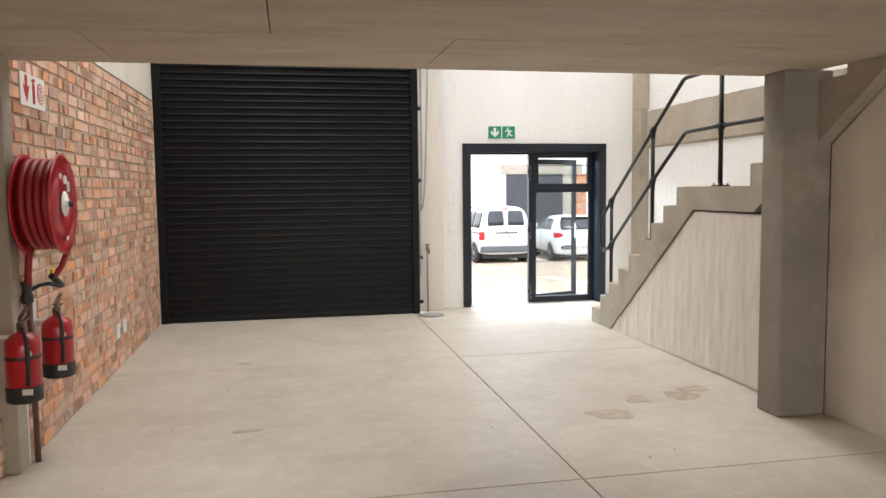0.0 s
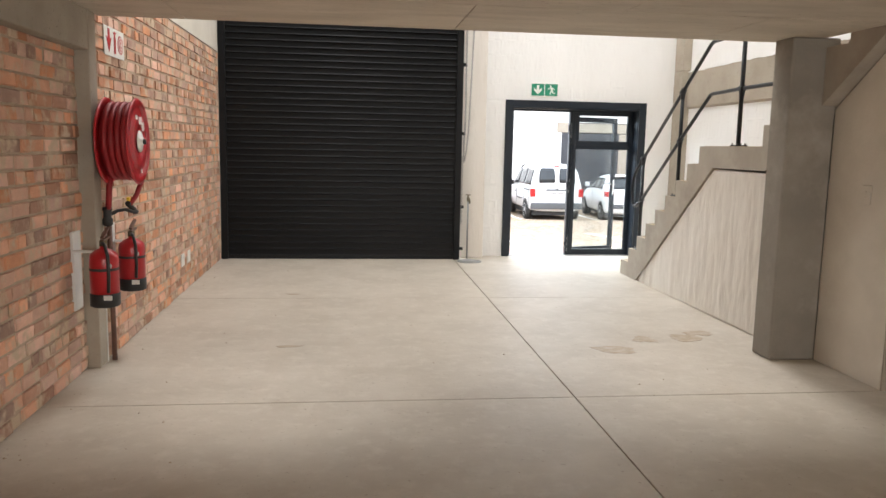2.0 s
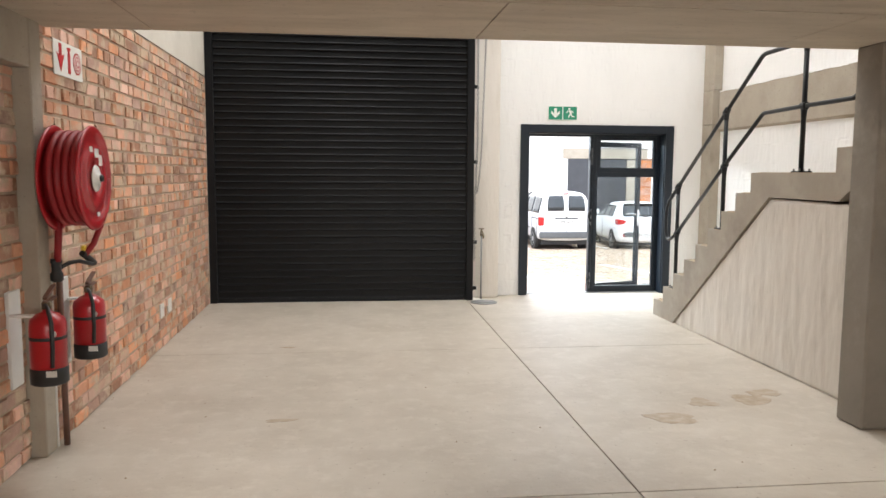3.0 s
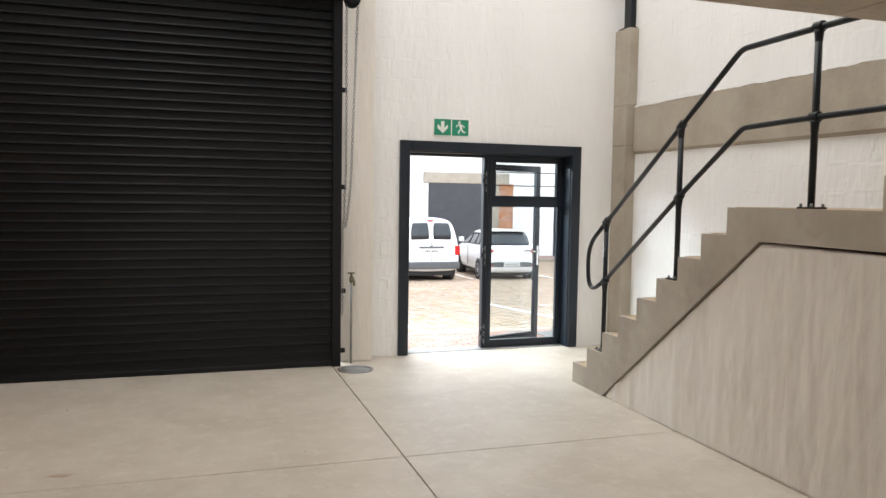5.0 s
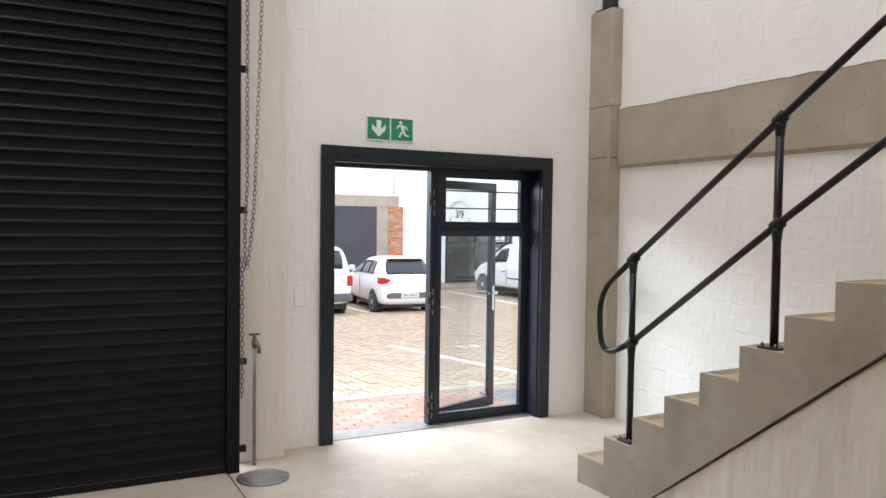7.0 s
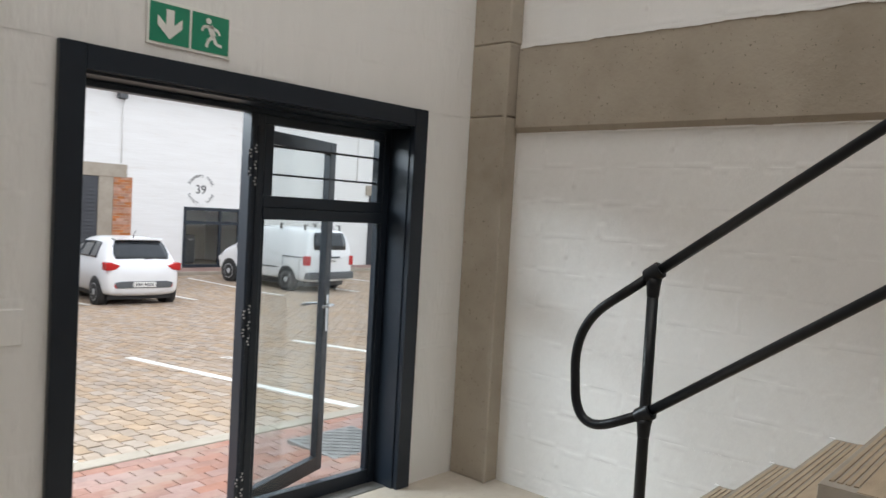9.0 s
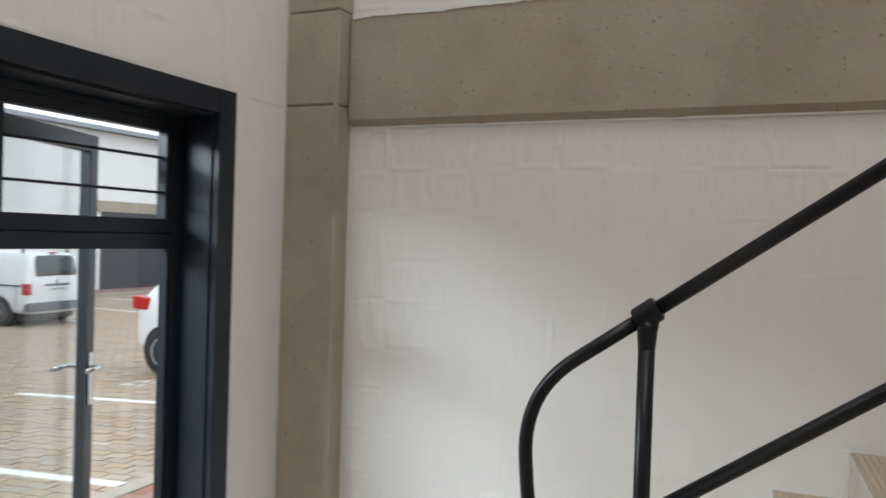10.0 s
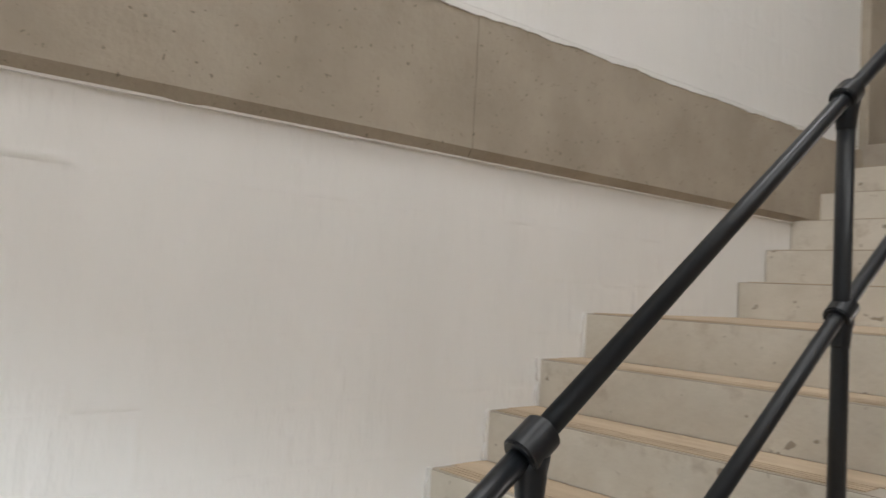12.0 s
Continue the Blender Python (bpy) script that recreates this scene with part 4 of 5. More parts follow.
for i in range(11):
    for j in range(11):
        cx, cy, s = 3.85 + i * 0.05, 11.37 + j * 0.05, 1 if (i + j) % 2 else -1
        prism([(cx - 0.018, cy - 0.018 * s - 0.004), (cx - 0.018, cy - 0.018 * s + 0.004), (cx + 0.018, cy + 0.018 * s + 0.004), (cx + 0.018, cy + 0.018 * s - 0.004)], 'z', ground_z(11.6) + 0.011, ground_z(11.6) + 0.016, bm=bm)
part("chequer_ribs", bm, M_STEEL, mh)["kind"] = "stuff"

# ---- parked cars ----


# stations along a car: y, half width, underside, belt line, roof line, half width of the roof
CARS = {
    "hatch": ((0.00, 0.58, 0.36, 0.62, 0.72, 0.48), (0.05, 0.73, 0.26, 0.82, 0.90, 0.60), (0.14, 0.78, 0.22, 0.91, 0.97, 0.66),
              (0.30, 0.81, 0.21, 0.93, 1.20, 0.63), (0.46, 0.82, 0.20, 0.94, 1.40, 0.60), (0.62, 0.82, 0.20, 0.94, 1.44, 0.59),
              (1.20, 0.82, 0.20, 0.93, 1.47, 0.59), (1.90, 0.82, 0.20, 0.92, 1.43, 0.58), (2.25, 0.82, 0.20, 0.91, 1.32, 0.59),
              (2.75, 0.82, 0.20, 0.90, 1.03, 0.66), (2.95, 0.82, 0.20, 0.88, 0.95, 0.70), (3.35, 0.80, 0.20, 0.80, 0.86, 0.66),
              (3.60, 0.74, 0.22, 0.68, 0.74, 0.60), (3.72, 0.60, 0.30, 0.54, 0.60, 0.50)),
    "panel_van": ((0.00, 0.76, 0.40, 0.92, 1.00, 0.72), (0.03, 0.84, 0.30, 1.00, 1.14, 0.74), (0.07, 0.86, 0.28, 1.04, 1.42, 0.72),
                  (0.12, 0.87, 0.27, 1.05, 1.66, 0.69), (0.26, 0.87, 0.26, 1.05, 1.73, 0.68), (1.20, 0.87, 0.26, 1.05, 1.76, 0.68),
                  (2.30, 0.87, 0.26, 1.04, 1.74, 0.67), (2.65, 0.87, 0.26, 1.03, 1.66, 0.67), (3.20, 0.86, 0.26, 1.00, 1.22, 0.70),
                  (3.42, 0.86, 0.26, 0.98, 1.07, 0.74), (3.80, 0.83, 0.26, 0.88, 0.96, 0.70), (4.05, 0.76, 0.28, 0.70, 0.78, 0.60),
                  (4.15, 0.62, 0.34, 0.54, 0.62, 0.50)),
    "van": ((0.00, 0.72, 0.40, 0.90, 0.98, 0.68), (0.03, 0.80, 0.30, 0.97, 1.12, 0.71), (0.08, 0.83, 0.28, 1.00, 1.42, 0.70),
            (0.14, 0.84, 0.27, 1.01, 1.68, 0.67), (0.30, 0.84, 0.26, 1.01, 1.75, 0.66), (1.20, 0.84, 0.26, 1.01, 1.78, 0.66),
            (2.10, 0.84, 0.26, 1.00, 1.74, 0.65), (2.45, 0.84, 0.26, 1.00, 1.64, 0.65), (3.00, 0.83, 0.26, 0.98, 1.20, 0.68),
            (3.20, 0.83, 0.26, 0.96, 1.05, 0.71), (3.70, 0.80, 0.26, 0.88, 0.95, 0.68), (3.98, 0.74, 0.28, 0.70, 0.78, 0.58),
            (4.08, 0.60, 0.34, 0.54, 0.62, 0.48)),
}


def car_section(kind, y):
    st = CARS[kind]
    return [float(np.interp(y, [s[0] for s in st], [s[i] for s in st])) for i in range(1, 6)]


def car_shell(kind):
    """The painted shell, drawn through the stations and rounded."""
    bm = bmesh.new()
    rings = []
    for st in CARS[kind]:
        y = st[0]
        w, zb, zs, zt, wt = car_section(kind, y)
        half = [(w * 0.86, zb), (w * 0.97, zb + 0.09), (w, (zb + zs) / 2), (w * 0.985, zs), (wt, zs + (zt - zs) * 0.86), (wt * 0.84, zt - 0.012), (wt * 0.4, zt)]
        rings.append([bm.verts.new((x, y, z)) for x, z in half] + [bm.verts.new((-x, y, z)) for x, z in half[::-1]])
    n = len(rings[0])
    for a, b in zip(rings, rings[1:]):
        for k in range(n):
            bm.faces.new((a[k], a[(k + 1) % n], b[(k + 1) % n], b[k]))
    bm.faces.new(rings[0])
    bm.faces.new(rings[-1][::-1])
    bmesh.ops.recalc_face_normals(bm, faces=bm.faces)
    for f in bm.faces:
        f.smooth = True
    return bm


def side_point(kind, s, y, v):
    w, zb, zs, zt, wt = car_section(kind, y)
    return Vector((s * (w * 0.985 + (wt - w * 0.985) * v), y, zs + (zt - zs) * 0.86 * v))


def top_point(kind, y, u):
    w, zb, zs, zt, wt = car_section(kind, y)
    return Vector((wt * u, y, zt - 0.012 * abs(u)))


def glass_patch(point, a0, a1, b0, b1, lead, outward, na=8, nb=4):
    """A pane following the shell: point(a, b) on it; lead slants its ends."""
    grid = []
    for j in range(nb + 1):
        fb_ = j / nb
        row = []
        for i in range(na + 1):
            f = i / na
            trim = 0.04 * (1 if i in (0, na) else 0) * (1 if j in (0, nb) else 0)
            f = f + (trim if i == 0 else -trim)
            row.append(point(a0 + lead[0] * fb_ + (a1 + lead[1] * fb_ - a0 - lead[0] * fb_) * f, b0 + (b1 - b0) * fb_))
        grid.append(row)
    nrm = (grid[0][-1] - grid[0][0]).cross(grid[-1][0] - grid[0][0]).normalized()
    if nrm.dot(Vector(outward)) < 0:
        nrm = -nrm
    bm = bmesh.new()
    lo = [[bm.verts.new(p - nrm * 0.03) for p in r] for r in grid]
    hi = [[bm.verts.new(p + nrm * 0.010) for p in r] for r in grid]
    for j in range(nb):
        for i in range(na):
            f = bm.faces.new((hi[j][i], hi[j][i + 1], hi[j + 1][i + 1], hi[j + 1][i]))
            f.smooth = True
    rim = [(0, i) for i in range(na)] + [(j, na) for j in range(nb)] + [(nb, i) for i in range(na, 0, -1)] + [(j, 0) for j in range(nb, 0, -1)]
    for (j, i), (q, p) in zip(rim, rim[1:] + rim[:1]):
        bm.faces.new((hi[j][i], hi[q][p], lo[q][p], lo[j][i]))
    bmesh.ops.recalc_face_normals(bm, faces=bm.faces)
    return bm


def car(kind, label, at, turn=0.0):
    """A car with its rear bumper at y = 0 and its nose towards +y, built at the origin and then set down."""
    hatch = kind == "hatch"
    hw = {"hatch": 0.82, "panel_van": 0.87, "van": 0.84}[kind]
    Lg, wheel_r, wb = {"hatch": (3.72, 0.285, (0.62, 3.0)), "panel_van": (4.15, 0.315, (0.80, 3.38)), "van": (4.08, 0.30, (0.75, 3.25))}[kind]
    c = thing("car" if hatch else "van", label, "car" if hatch else "van", "parked cars")
    body = part("body", car_shell(kind), M_CAR, c)
    sub = body.modifiers.new("round", 'SUBSURF')
    sub.levels = sub.render_levels = 2
    side_w = {"hatch": ((0.72, 1.12, (0.12, 0.02)), (1.15, 1.78, (0.02, 0.0)), (1.83, 2.62, (0.0, -0.55))),
              "panel_van": ((2.12, 3.10, (0.02, -0.50)),),
              "van": ((0.25, 1.02, (0.05, 0.0)), (1.10, 1.85, (0.0, 0.0)), (1.92, 2.88, (0.0, -0.50)))}[kind]
    for s in (-1, 1):
        for a, b, lead in side_w:
            part("side_window", glass_patch(lambda y, v: side_point(kind, s, y, v), a, b, 0.14, 0.88, lead, (s, 0, 0.3)), M_CGLASS, c)
    rear = {"hatch": ((0.175, 0.455, -0.93, 0.93),), "panel_van": ((0.034, 0.116, -0.84, 0.84),), "van": ((0.04, 0.13, -0.84, -0.07), (0.04, 0.13, 0.07, 0.84))}[kind]
    for y0, y1, u0, u1 in rear:
        part("rear_window", glass_patch(lambda u, y: top_point(kind, y, u), u0, u1, y0, y1, (0.05, -0.05), (0, -1, 0.5)), M_CGLASS, c)
    wy0, wy1 = {"hatch": (2.72, 2.02), "panel_van": (3.18, 2.42), "van": (2.98, 2.22)}[kind]
    part("windscreen", glass_patch(lambda u, y: top_point(kind, y, u), -0.93, 0.93, wy0, wy1, (0, 0), (0, 1, 0.5)), M_CGLASS, c)
    for y in wb:
        for s in (-1, 1):
            x = s * (hw - 0.10)
            arch = lathe(bmesh.new(), [(wheel_r + 0.04, -0.104), (wheel_r + 0.04, 0.104)], (x, y, wheel_r + 0.015), 'x', 28)
            part("wheel_arch", arch, M_BLACK, body)
            w = part("wheel", lathe(bmesh.new(), [(wheel_r * 0.70, -0.10), (wheel_r * 0.95, -0.10), (wheel_r, -0.07), (wheel_r, 0.07), (wheel_r * 0.95, 0.10), (wheel_r * 0.70, 0.10)], (x + s * 0.015, y, wheel_r), 'x', 28), M_TYRE, c)
            prof_ = [(0.70, 0.085), (0.66, 0.106), (0.57, 0.094), (0.30, 0.088), (0.24, 0.102), (0.10, 0.106), (0.003, 0.106)]
            part("rim", lathe(bmesh.new(), [(wheel_r * r, s * h) for r, h in prof_], (x + s * 0.015, y, wheel_r), 'x', 24), M_RIM, w)
            n, r0, r1, d = (9, 0.30, 0.56, 0.035) if hatch else (12, 0.46, 0.54, 0.028)
            for k in range(n):
                t = 2 * math.pi * k / n
                ca, sa, xx = math.cos(t), math.sin(t), x + s * 0.015 + s * 0.0945
                q = [(y + wheel_r * (r * ca - e * sa), wheel_r + wheel_r * (r * sa + e * ca)) for r, e in ((r0, -d), (r1, -d * 1.3), (r1, d * 1.3), (r0, d))]
                part("rim_slot", prism(q, 'x', xx - 0.006, xx + 0.006), M_BLACK, w)
    for s in (-1, 1):
        if hatch:
            bm = prism([(s * 0.50, 0.885), (s * 0.60, 0.80), (s * 0.79, 0.775), (s * 0.80, 0.94), (s * 0.70, 0.955)], 'y', 0.02, 0.30, bevel=0.02, seg=2)
            part("tail_lamp", bm, M_TAIL, c)
            part("reflector", lathe(bmesh.new(), [(0.062, 0.06), (0.062, -0.012), (0.05, -0.022), (0.002, -0.026)], (s * 0.56, 0.03, 0.47), 'y', 18), M_TAIL, c)
        else:
            part("tail_lamp", bx(s * (hw - 0.08) - 0.075, s * (hw - 0.08) + 0.075, -0.004, 0.16, 0.74, 1.0, bevel=0.02, seg=2), M_TAIL, c)
        part("mirror", bx(s * (hw + 0.06) - 0.08, s * (hw + 0.06) + 0.08, wy0 - 0.42, wy0 - 0.30, 1.0, 1.15, bevel=0.035, seg=2), M_CAR if hatch else M_BLACK, c)
        part("head_lamp", bx(s * (hw - 0.24) - 0.13, s * (hw - 0.24) + 0.13, Lg - 0.34, Lg - 0.06, 0.58, 0.72, bevel=0.03), M_PLATE, c)
        seams = (1.80,) if hatch else (0.30, 0.98, 2.06)
        for yy in seams:
            part("door_seam", bx(s * hw - 0.006, s * hw + 0.004, yy, yy + 0.010, 0.34, 0.92), M_GREY, body)
        part("door_handle", bx(s * hw - 0.015, s * hw + 0.018, 1.88 if hatch else 2.15, 2.05 if hatch else 2.32, 0.80, 0.83, bevel=0.006), M_CAR if hatch else M_BLACK, c)
        if not hatch:
            part("slide_track", bx(s * hw - 0.008, s * hw + 0.008, 0.18, 1.0, 0.93, 0.965, bevel=0.003), M_GREY, body)
            part("side_moulding", bx(s * hw - 0.008, s * hw + 0.012, 1.22, 2.0, 0.60, 0.635, bevel=0.004), M_BLACK, body)
    if hatch:
        part("bumper_insert", prism([(-0.62, 0.52), (-0.56, 0.41), (0.56, 0.41), (0.62, 0.52), (0.50, 0.555), (-0.50, 0.555)], 'y', -0.012, 0.12, bevel=0.008), M_GREY, c, "dark lower bumper insert")
        part("spoiler", bx(-0.52, 0.52, 0.36, 0.62, 1.405, 1.44, bevel=0.014, seg=2), M_CAR, c)
        px0, pzc, pyy = 0.24, 0.485, -0.02
    else:
        part("bumper", bx(-hw + 0.03, hw - 0.03, -0.08, 0.14, 0.36, 0.56, bevel=0.035, seg=2), M_GREY, c)
        part("plate_recess", bx(-0.36, 0.36, -0.008, 0.06, 0.93, 0.985, bevel=0.008), M_GREY, c, "dark grip strip above the plate")
        part("door_seam", bx(-0.006, 0.006, -0.006, 0.10, 0.56, 1.10), M_GREY, body)
        part("stop_lamp", bx(-0.09, 0.09, 0.12, 0.22, 1.685, 1.715, bevel=0.006), M_TAIL, c)
        px0, pzc, pyy = 0.26, 0.855, -0.016
    pl = part("number_plate", bx(-px0, px0, pyy, pyy + 0.05, pzc - 0.058, pzc + 0.058, bevel=0.004), M_PLATE, c)
    for k in range(7):
        xk = -0.17 + k * 0.052 + (0.03 if k > 2 else 0)
        part("plate_character", bx(xk - 0.017, xk + 0.012, pyy - 0.002, pyy + 0.002, pzc - 0.026, pzc + 0.026), M_BLACK, pl)
    part("badge", lathe(bmesh.new(), [(0.042, 0.03), (0.04, -0.004), (0.001, -0.01)], (0, 0.06 if hatch else 0.0, 0.83 if hatch else 1.02), 'y', 14), M_CHROME, c)
    if hatch:
        part("wiper", tube(bmesh.new(), [(0.04, 0.165, 1.01), (0.30, 0.17, 1.03)], 0.009, 6), M_BLACK, c)
    part("antenna", tube(bmesh.new(), [(0, 0.75, 1.44 if hatch else 1.74), (0, 0.62, 1.60 if hatch else 1.90)], 0.007, 6), M_BLACK, c)
    if kind == "panel_van":
        for yy in (0.35, 1.35):
            for s in (-1, 1):
                part("rack_foot", prism([(s * 0.62, 1.68), (s * 0.66, 1.68), (s * 0.66, 1.84), (s * 0.54, 1.84), (s * 0.54, 1.81), (s * 0.62, 1.81)], 'y', yy, yy + 0.06), M_STEEL, c, "pale roof rack foot")
    part("underbody", bx(-hw + 0.14, hw - 0.14, 0.25, Lg - 0.25, 0.15, 0.30), M_BLACK, c)
    c.matrix_basis = pose(*at, 0, 0, turn)
    return c


ZC = ground_z(24)
hb = car("hatch", "white hatchback parked nose to the far building", (8.28, 23.1, ground_z(24.0)), -5)
car("panel_van", "white panel van parked outside unit thirty-nine", (14.05, 24.0, ZC), 4)
car("van", "white small window van parked beside the hatchback", (5.95, 23.3, ZC + 0.01))
car("van", "white van parked at the end of the row", (3.55, 24.6, ZC))
hn = copy_thing(hb, pose(9.45, 16.25, ground_z(14.4) - 0.0, 0, 0, 180) @ pose(0, 0, 0, -3.1, 0, 0))
tagged(hn, "white hatchback parked nose-in beside this building")

# ---- facing building ----
BY = 30.6
GB = ZC
fb = thing("facing_building", "white painted warehouse units with roller shutters across the yard", "building")
for a in ((-30, 13.25, GB - 0.2, 5.0), (16.2, 60, GB - 0.2, 5.0), (13.25, 16.2, 1.36, 5.0), (13.25, 16.2, GB - 0.2, GB + 0.1)):
    part("wall", bx(a[0], a[1], BY, BY + 0.4, a[2], a[3]), M_FBW, fb)
part("roof", prism([(BY - 0.35, 5.0), (BY - 0.35, 5.12), (BY + 8, 5.62), (BY + 8, 5.5)], 'x', -30, 60), M_ROOF, fb)
part("gutter", bx(-30, 60, BY - 0.48, BY - 0.34, 4.98, 5.14, bevel=0.02), M_ROOF, fb)
part("roof_wall", bx(-30, 60, BY + 7.9, BY + 8.2, GB, 5.5), M_WHITE, fb)
part("apron", bx(-30, 60, BY - 1.3, BY, GB - 0.1, GB + 0.10, bevel=0.01), M_PAVR, fb, "red paved walkway with a pale kerb")
part("apron_kerb", bx(-30, 60, BY - 1.45, BY - 1.302, GB - 0.1, GB + 0.105, bevel=0.01), M_CONC, fb)


def shutter_unit(x0, x1, zt):
    part("lintel", bx(x0 - 0.2, x1 + 0.85, BY - 0.06, BY + 0.02, zt, zt + 0.40, bevel=0.01), M_CONC, fb)
    s = part("roller_door", bx(x0, x1, BY - 0.012, BY + 0.02, GB + 0.1, zt), M_SHUTO, fb)
    z = GB + 0.14
    while z < zt - 0.05:
        part("slat", bx(x0 + 0.03, x1 - 0.03, BY - 0.042, BY - 0.011, z, z + 0.075), M_SHUTO, s)
        z += 0.115
    part("jamb", bx(x1, x1 + 0.44, BY - 0.05, BY + 0.01, GB + 0.1, zt), M_CONC, fb)


shutter_unit(8.05, 10.45, 2.15)
shutter_unit(21.3, 24.6, 2.15)
bp2 = part("brick_pier", bx(10.90, 11.48, BY - 0.035, BY + 0.02, GB + 0.1, 2.15), M_MORTAR, fb, "orange face brick pier")
pp = part("brick_pier", bx(24.95, 25.53, BY - 0.035, BY + 0.02, GB + 0.1, 2.15), M_MORTAR, fb, "orange face brick pier")
for x0, par in ((10.90, bp2), (24.95, pp)):
    for r in range(33):
        for k in range(4):
            xa = x0 + k * 0.24 - (0.12 if r % 2 else 0)
            a, b_ = max(xa, x0), min(xa + 0.23, x0 + 0.58)
            if b_ - a < 0.05 :
                continue
            part("brick", bx(a, b_, BY - 0.046, BY - 0.03, GB + 0.12 + r * 0.085, GB + 0.195 + r * 0.085), M_BRKF, par)
# shopfront of unit thirty-nine
sf = part("shopfront", bx(13.25, 16.2, BY + 0.02, BY + 0.03, GB + 0.1, 1.36), M_GLASS, fb, "dark aluminium shopfront glazing")
sf.visible_shadow = False
for nm, a, m in (("shop_floor", (13.0, 16.5, BY + 0.4, BY + 3.4, GB, GB + 0.1), M_CONC), ("shop_wall", (13.0, 16.5, BY + 3.3, BY + 3.45, GB + 0.1, 1.6), M_CREAM), ("shop_wall", (12.9, 13.02, BY + 0.4, BY + 3.3, GB + 0.1, 1.6), M_GREY), ("shop_wall", (16.0, 16.1, BY + 0.4, BY + 3.3, GB + 0.1, 1.6), M_WHITE), ("shop_ceiling", (12.9, 16.5, BY + 0.4, BY + 3.45, 1.6, 1.7), M_CREAM), ("shop_counter", (13.3, 14.6, BY + 1.6, BY + 2.2, GB + 0.1, GB + 1.1), M_GREY)):
    part(nm, bx(*a), m, fb)
for x in (13.25, 14.55, 15.28, 16.12):
    part("shop_mullion", bx(x, x + 0.09, BY - 0.02, BY + 0.06, GB + 0.1, 1.36, bevel=0.004), M_ALU, sf)
for z in (GB + 0.1, 0.80, 1.25):
    part("shop_rail", bx(13.34, 16.12, BY - 0.018, BY + 0.058, z, z + 0.10, bevel=0.004), M_ALU, sf)
part("shop_poster", bx(15.42, 15.85, BY - 0.004, BY + 0.018, 0.91, 1.25), M_PLATE, sf, "white sign with a blue round badge")
M_BADGE = mat("badge_blue", (0.02, 0.07, 0.28), None, rough=0.5)
part("poster_badge", prism([(15.53, 1.22), (15.74, 1.22), (15.73, 1.10), (15.635, 1.02), (15.54, 1.10)], 'y', BY - 0.008, BY - 0.003), M_BADGE, sf)
part("poster_badge", prism(circ(0.055, 15.635, 1.14, 16), 'y', BY - 0.011, BY - 0.007), M_PLATE, sf)
part("poster_bar", bx(15.47, 15.80, BY - 0.008, BY - 0.003, 0.94, 0.985), M_BADGE, sf)
for i in range(4):
    for dx in (0.0, 0.28):
        nt = part("shop_notice", bx(15.45 + dx, 15.62 + dx, BY + 0.034, BY + 0.040, 0.50 - i * 0.30 - dx * 0.3, 0.66 - i * 0.30 - dx * 0.3), M_PLATE, sf)
        part("notice_mark", bx(15.49 + dx, 15.58 + dx, BY + 0.018, BY + 0.0195, 0.54 - i * 0.30 - dx * 0.3, 0.61 - i * 0.30 - dx * 0.3), M_BLACK, nt)
part("shop_handle", tube(bmesh.new(), [(13.44, BY - 0.02, 0.28), (13.44, BY - 0.07, 0.28), (13.62, BY - 0.07, 0.28)], 0.014, 8), M_CHROME, sf)
for x in (11.05, 25.6):
    fl = part("flood_lamp", bx(x - 0.13, x + 0.13, BY - 0.22, BY, 4.52, 4.74, bevel=0.02), M_GREY, fb)
    part("lamp_bracket", bx(x - 0.2, x + 0.2, BY - 0.30, BY - 0.2, 4.76, 4.90, bevel=0.02), M_BLACK, fl)
for x in (11.12, 20.6):
    part("downpipe", tube(bmesh.new(), [(x, BY - 0.03, 2.6), (x, BY - 0.03, 5.0)], 0.022, 8), M_WHITE, fb)


# unit number, lettered on the wall
def letters(text, size, x, z, turn, parent, y=BY - 0.006, name="letter"):
    cu = bpy.data.curves.new("text", 'FONT')
    cu.offset, cu.body, cu.size, cu.align_x, cu.align_y, cu.extrude = size * 0.006, text, size, 'CENTER', 'CENTER', 0.003
    tmp = new("tmp", cu)
    bpy.context.view_layer.update()
    me = bpy.data.meshes.new_from_object(tmp.evaluated_get(bpy.context.evaluated_depsgraph_get()))
    bpy.data.objects.remove(tmp)
    me.materials.append(M_BLACK)
    me.transform(pose(x, y, z) @ pose(0, 0, 0, 90, 0, 0) @ pose(0, 0, 0, 0, 0, turn))
    ob = new(name, me)
    ob.parent = parent
    return ob


ns = thing("unit_sign", "black lettered unit number thirty-nine on the white wall", "sign")
NX, NZ = 13.83, 1.93
letters("39", 0.40, NX, NZ, 0, ns, name="number")
for text, mid, sgn in (("FOUNDRY PARK", 90, -1), ("THIRTY - NINE", 270, 1)):
    n = len(text)
    for i, chx in enumerate(text):
        if chx == " ":
            continue
        t = mid + sgn * (i - (n - 1) / 2) * 11.5
        letters(chx, 0.13, NX + 0.46 * math.cos(radians(t)), NZ + 0.46 * math.sin(radians(t)), t - 90 if sgn < 0 else t + 90, ns)

# ---- bricks of the left wall ----
rng = random.Random(11)


def brick_verts(x, y0, y1, z0, z1, d, r):
    c = 0.005
    j = [r.uniform(-0.004, 0.004) for _ in range(8)]
    return [(x, y0, z0), (x, y1, z0), (x, y1, z1), (x, y0, z1),
            (x + d + j[0], y0 + c, z0 + c + j[4]), (x + d + j[1], y1 - c, z0 + c + j[5]), (x + d + j[2], y1 - c, z1 - c + j[6]), (x + d + j[3], y0 + c, z1 - c + j[7])]


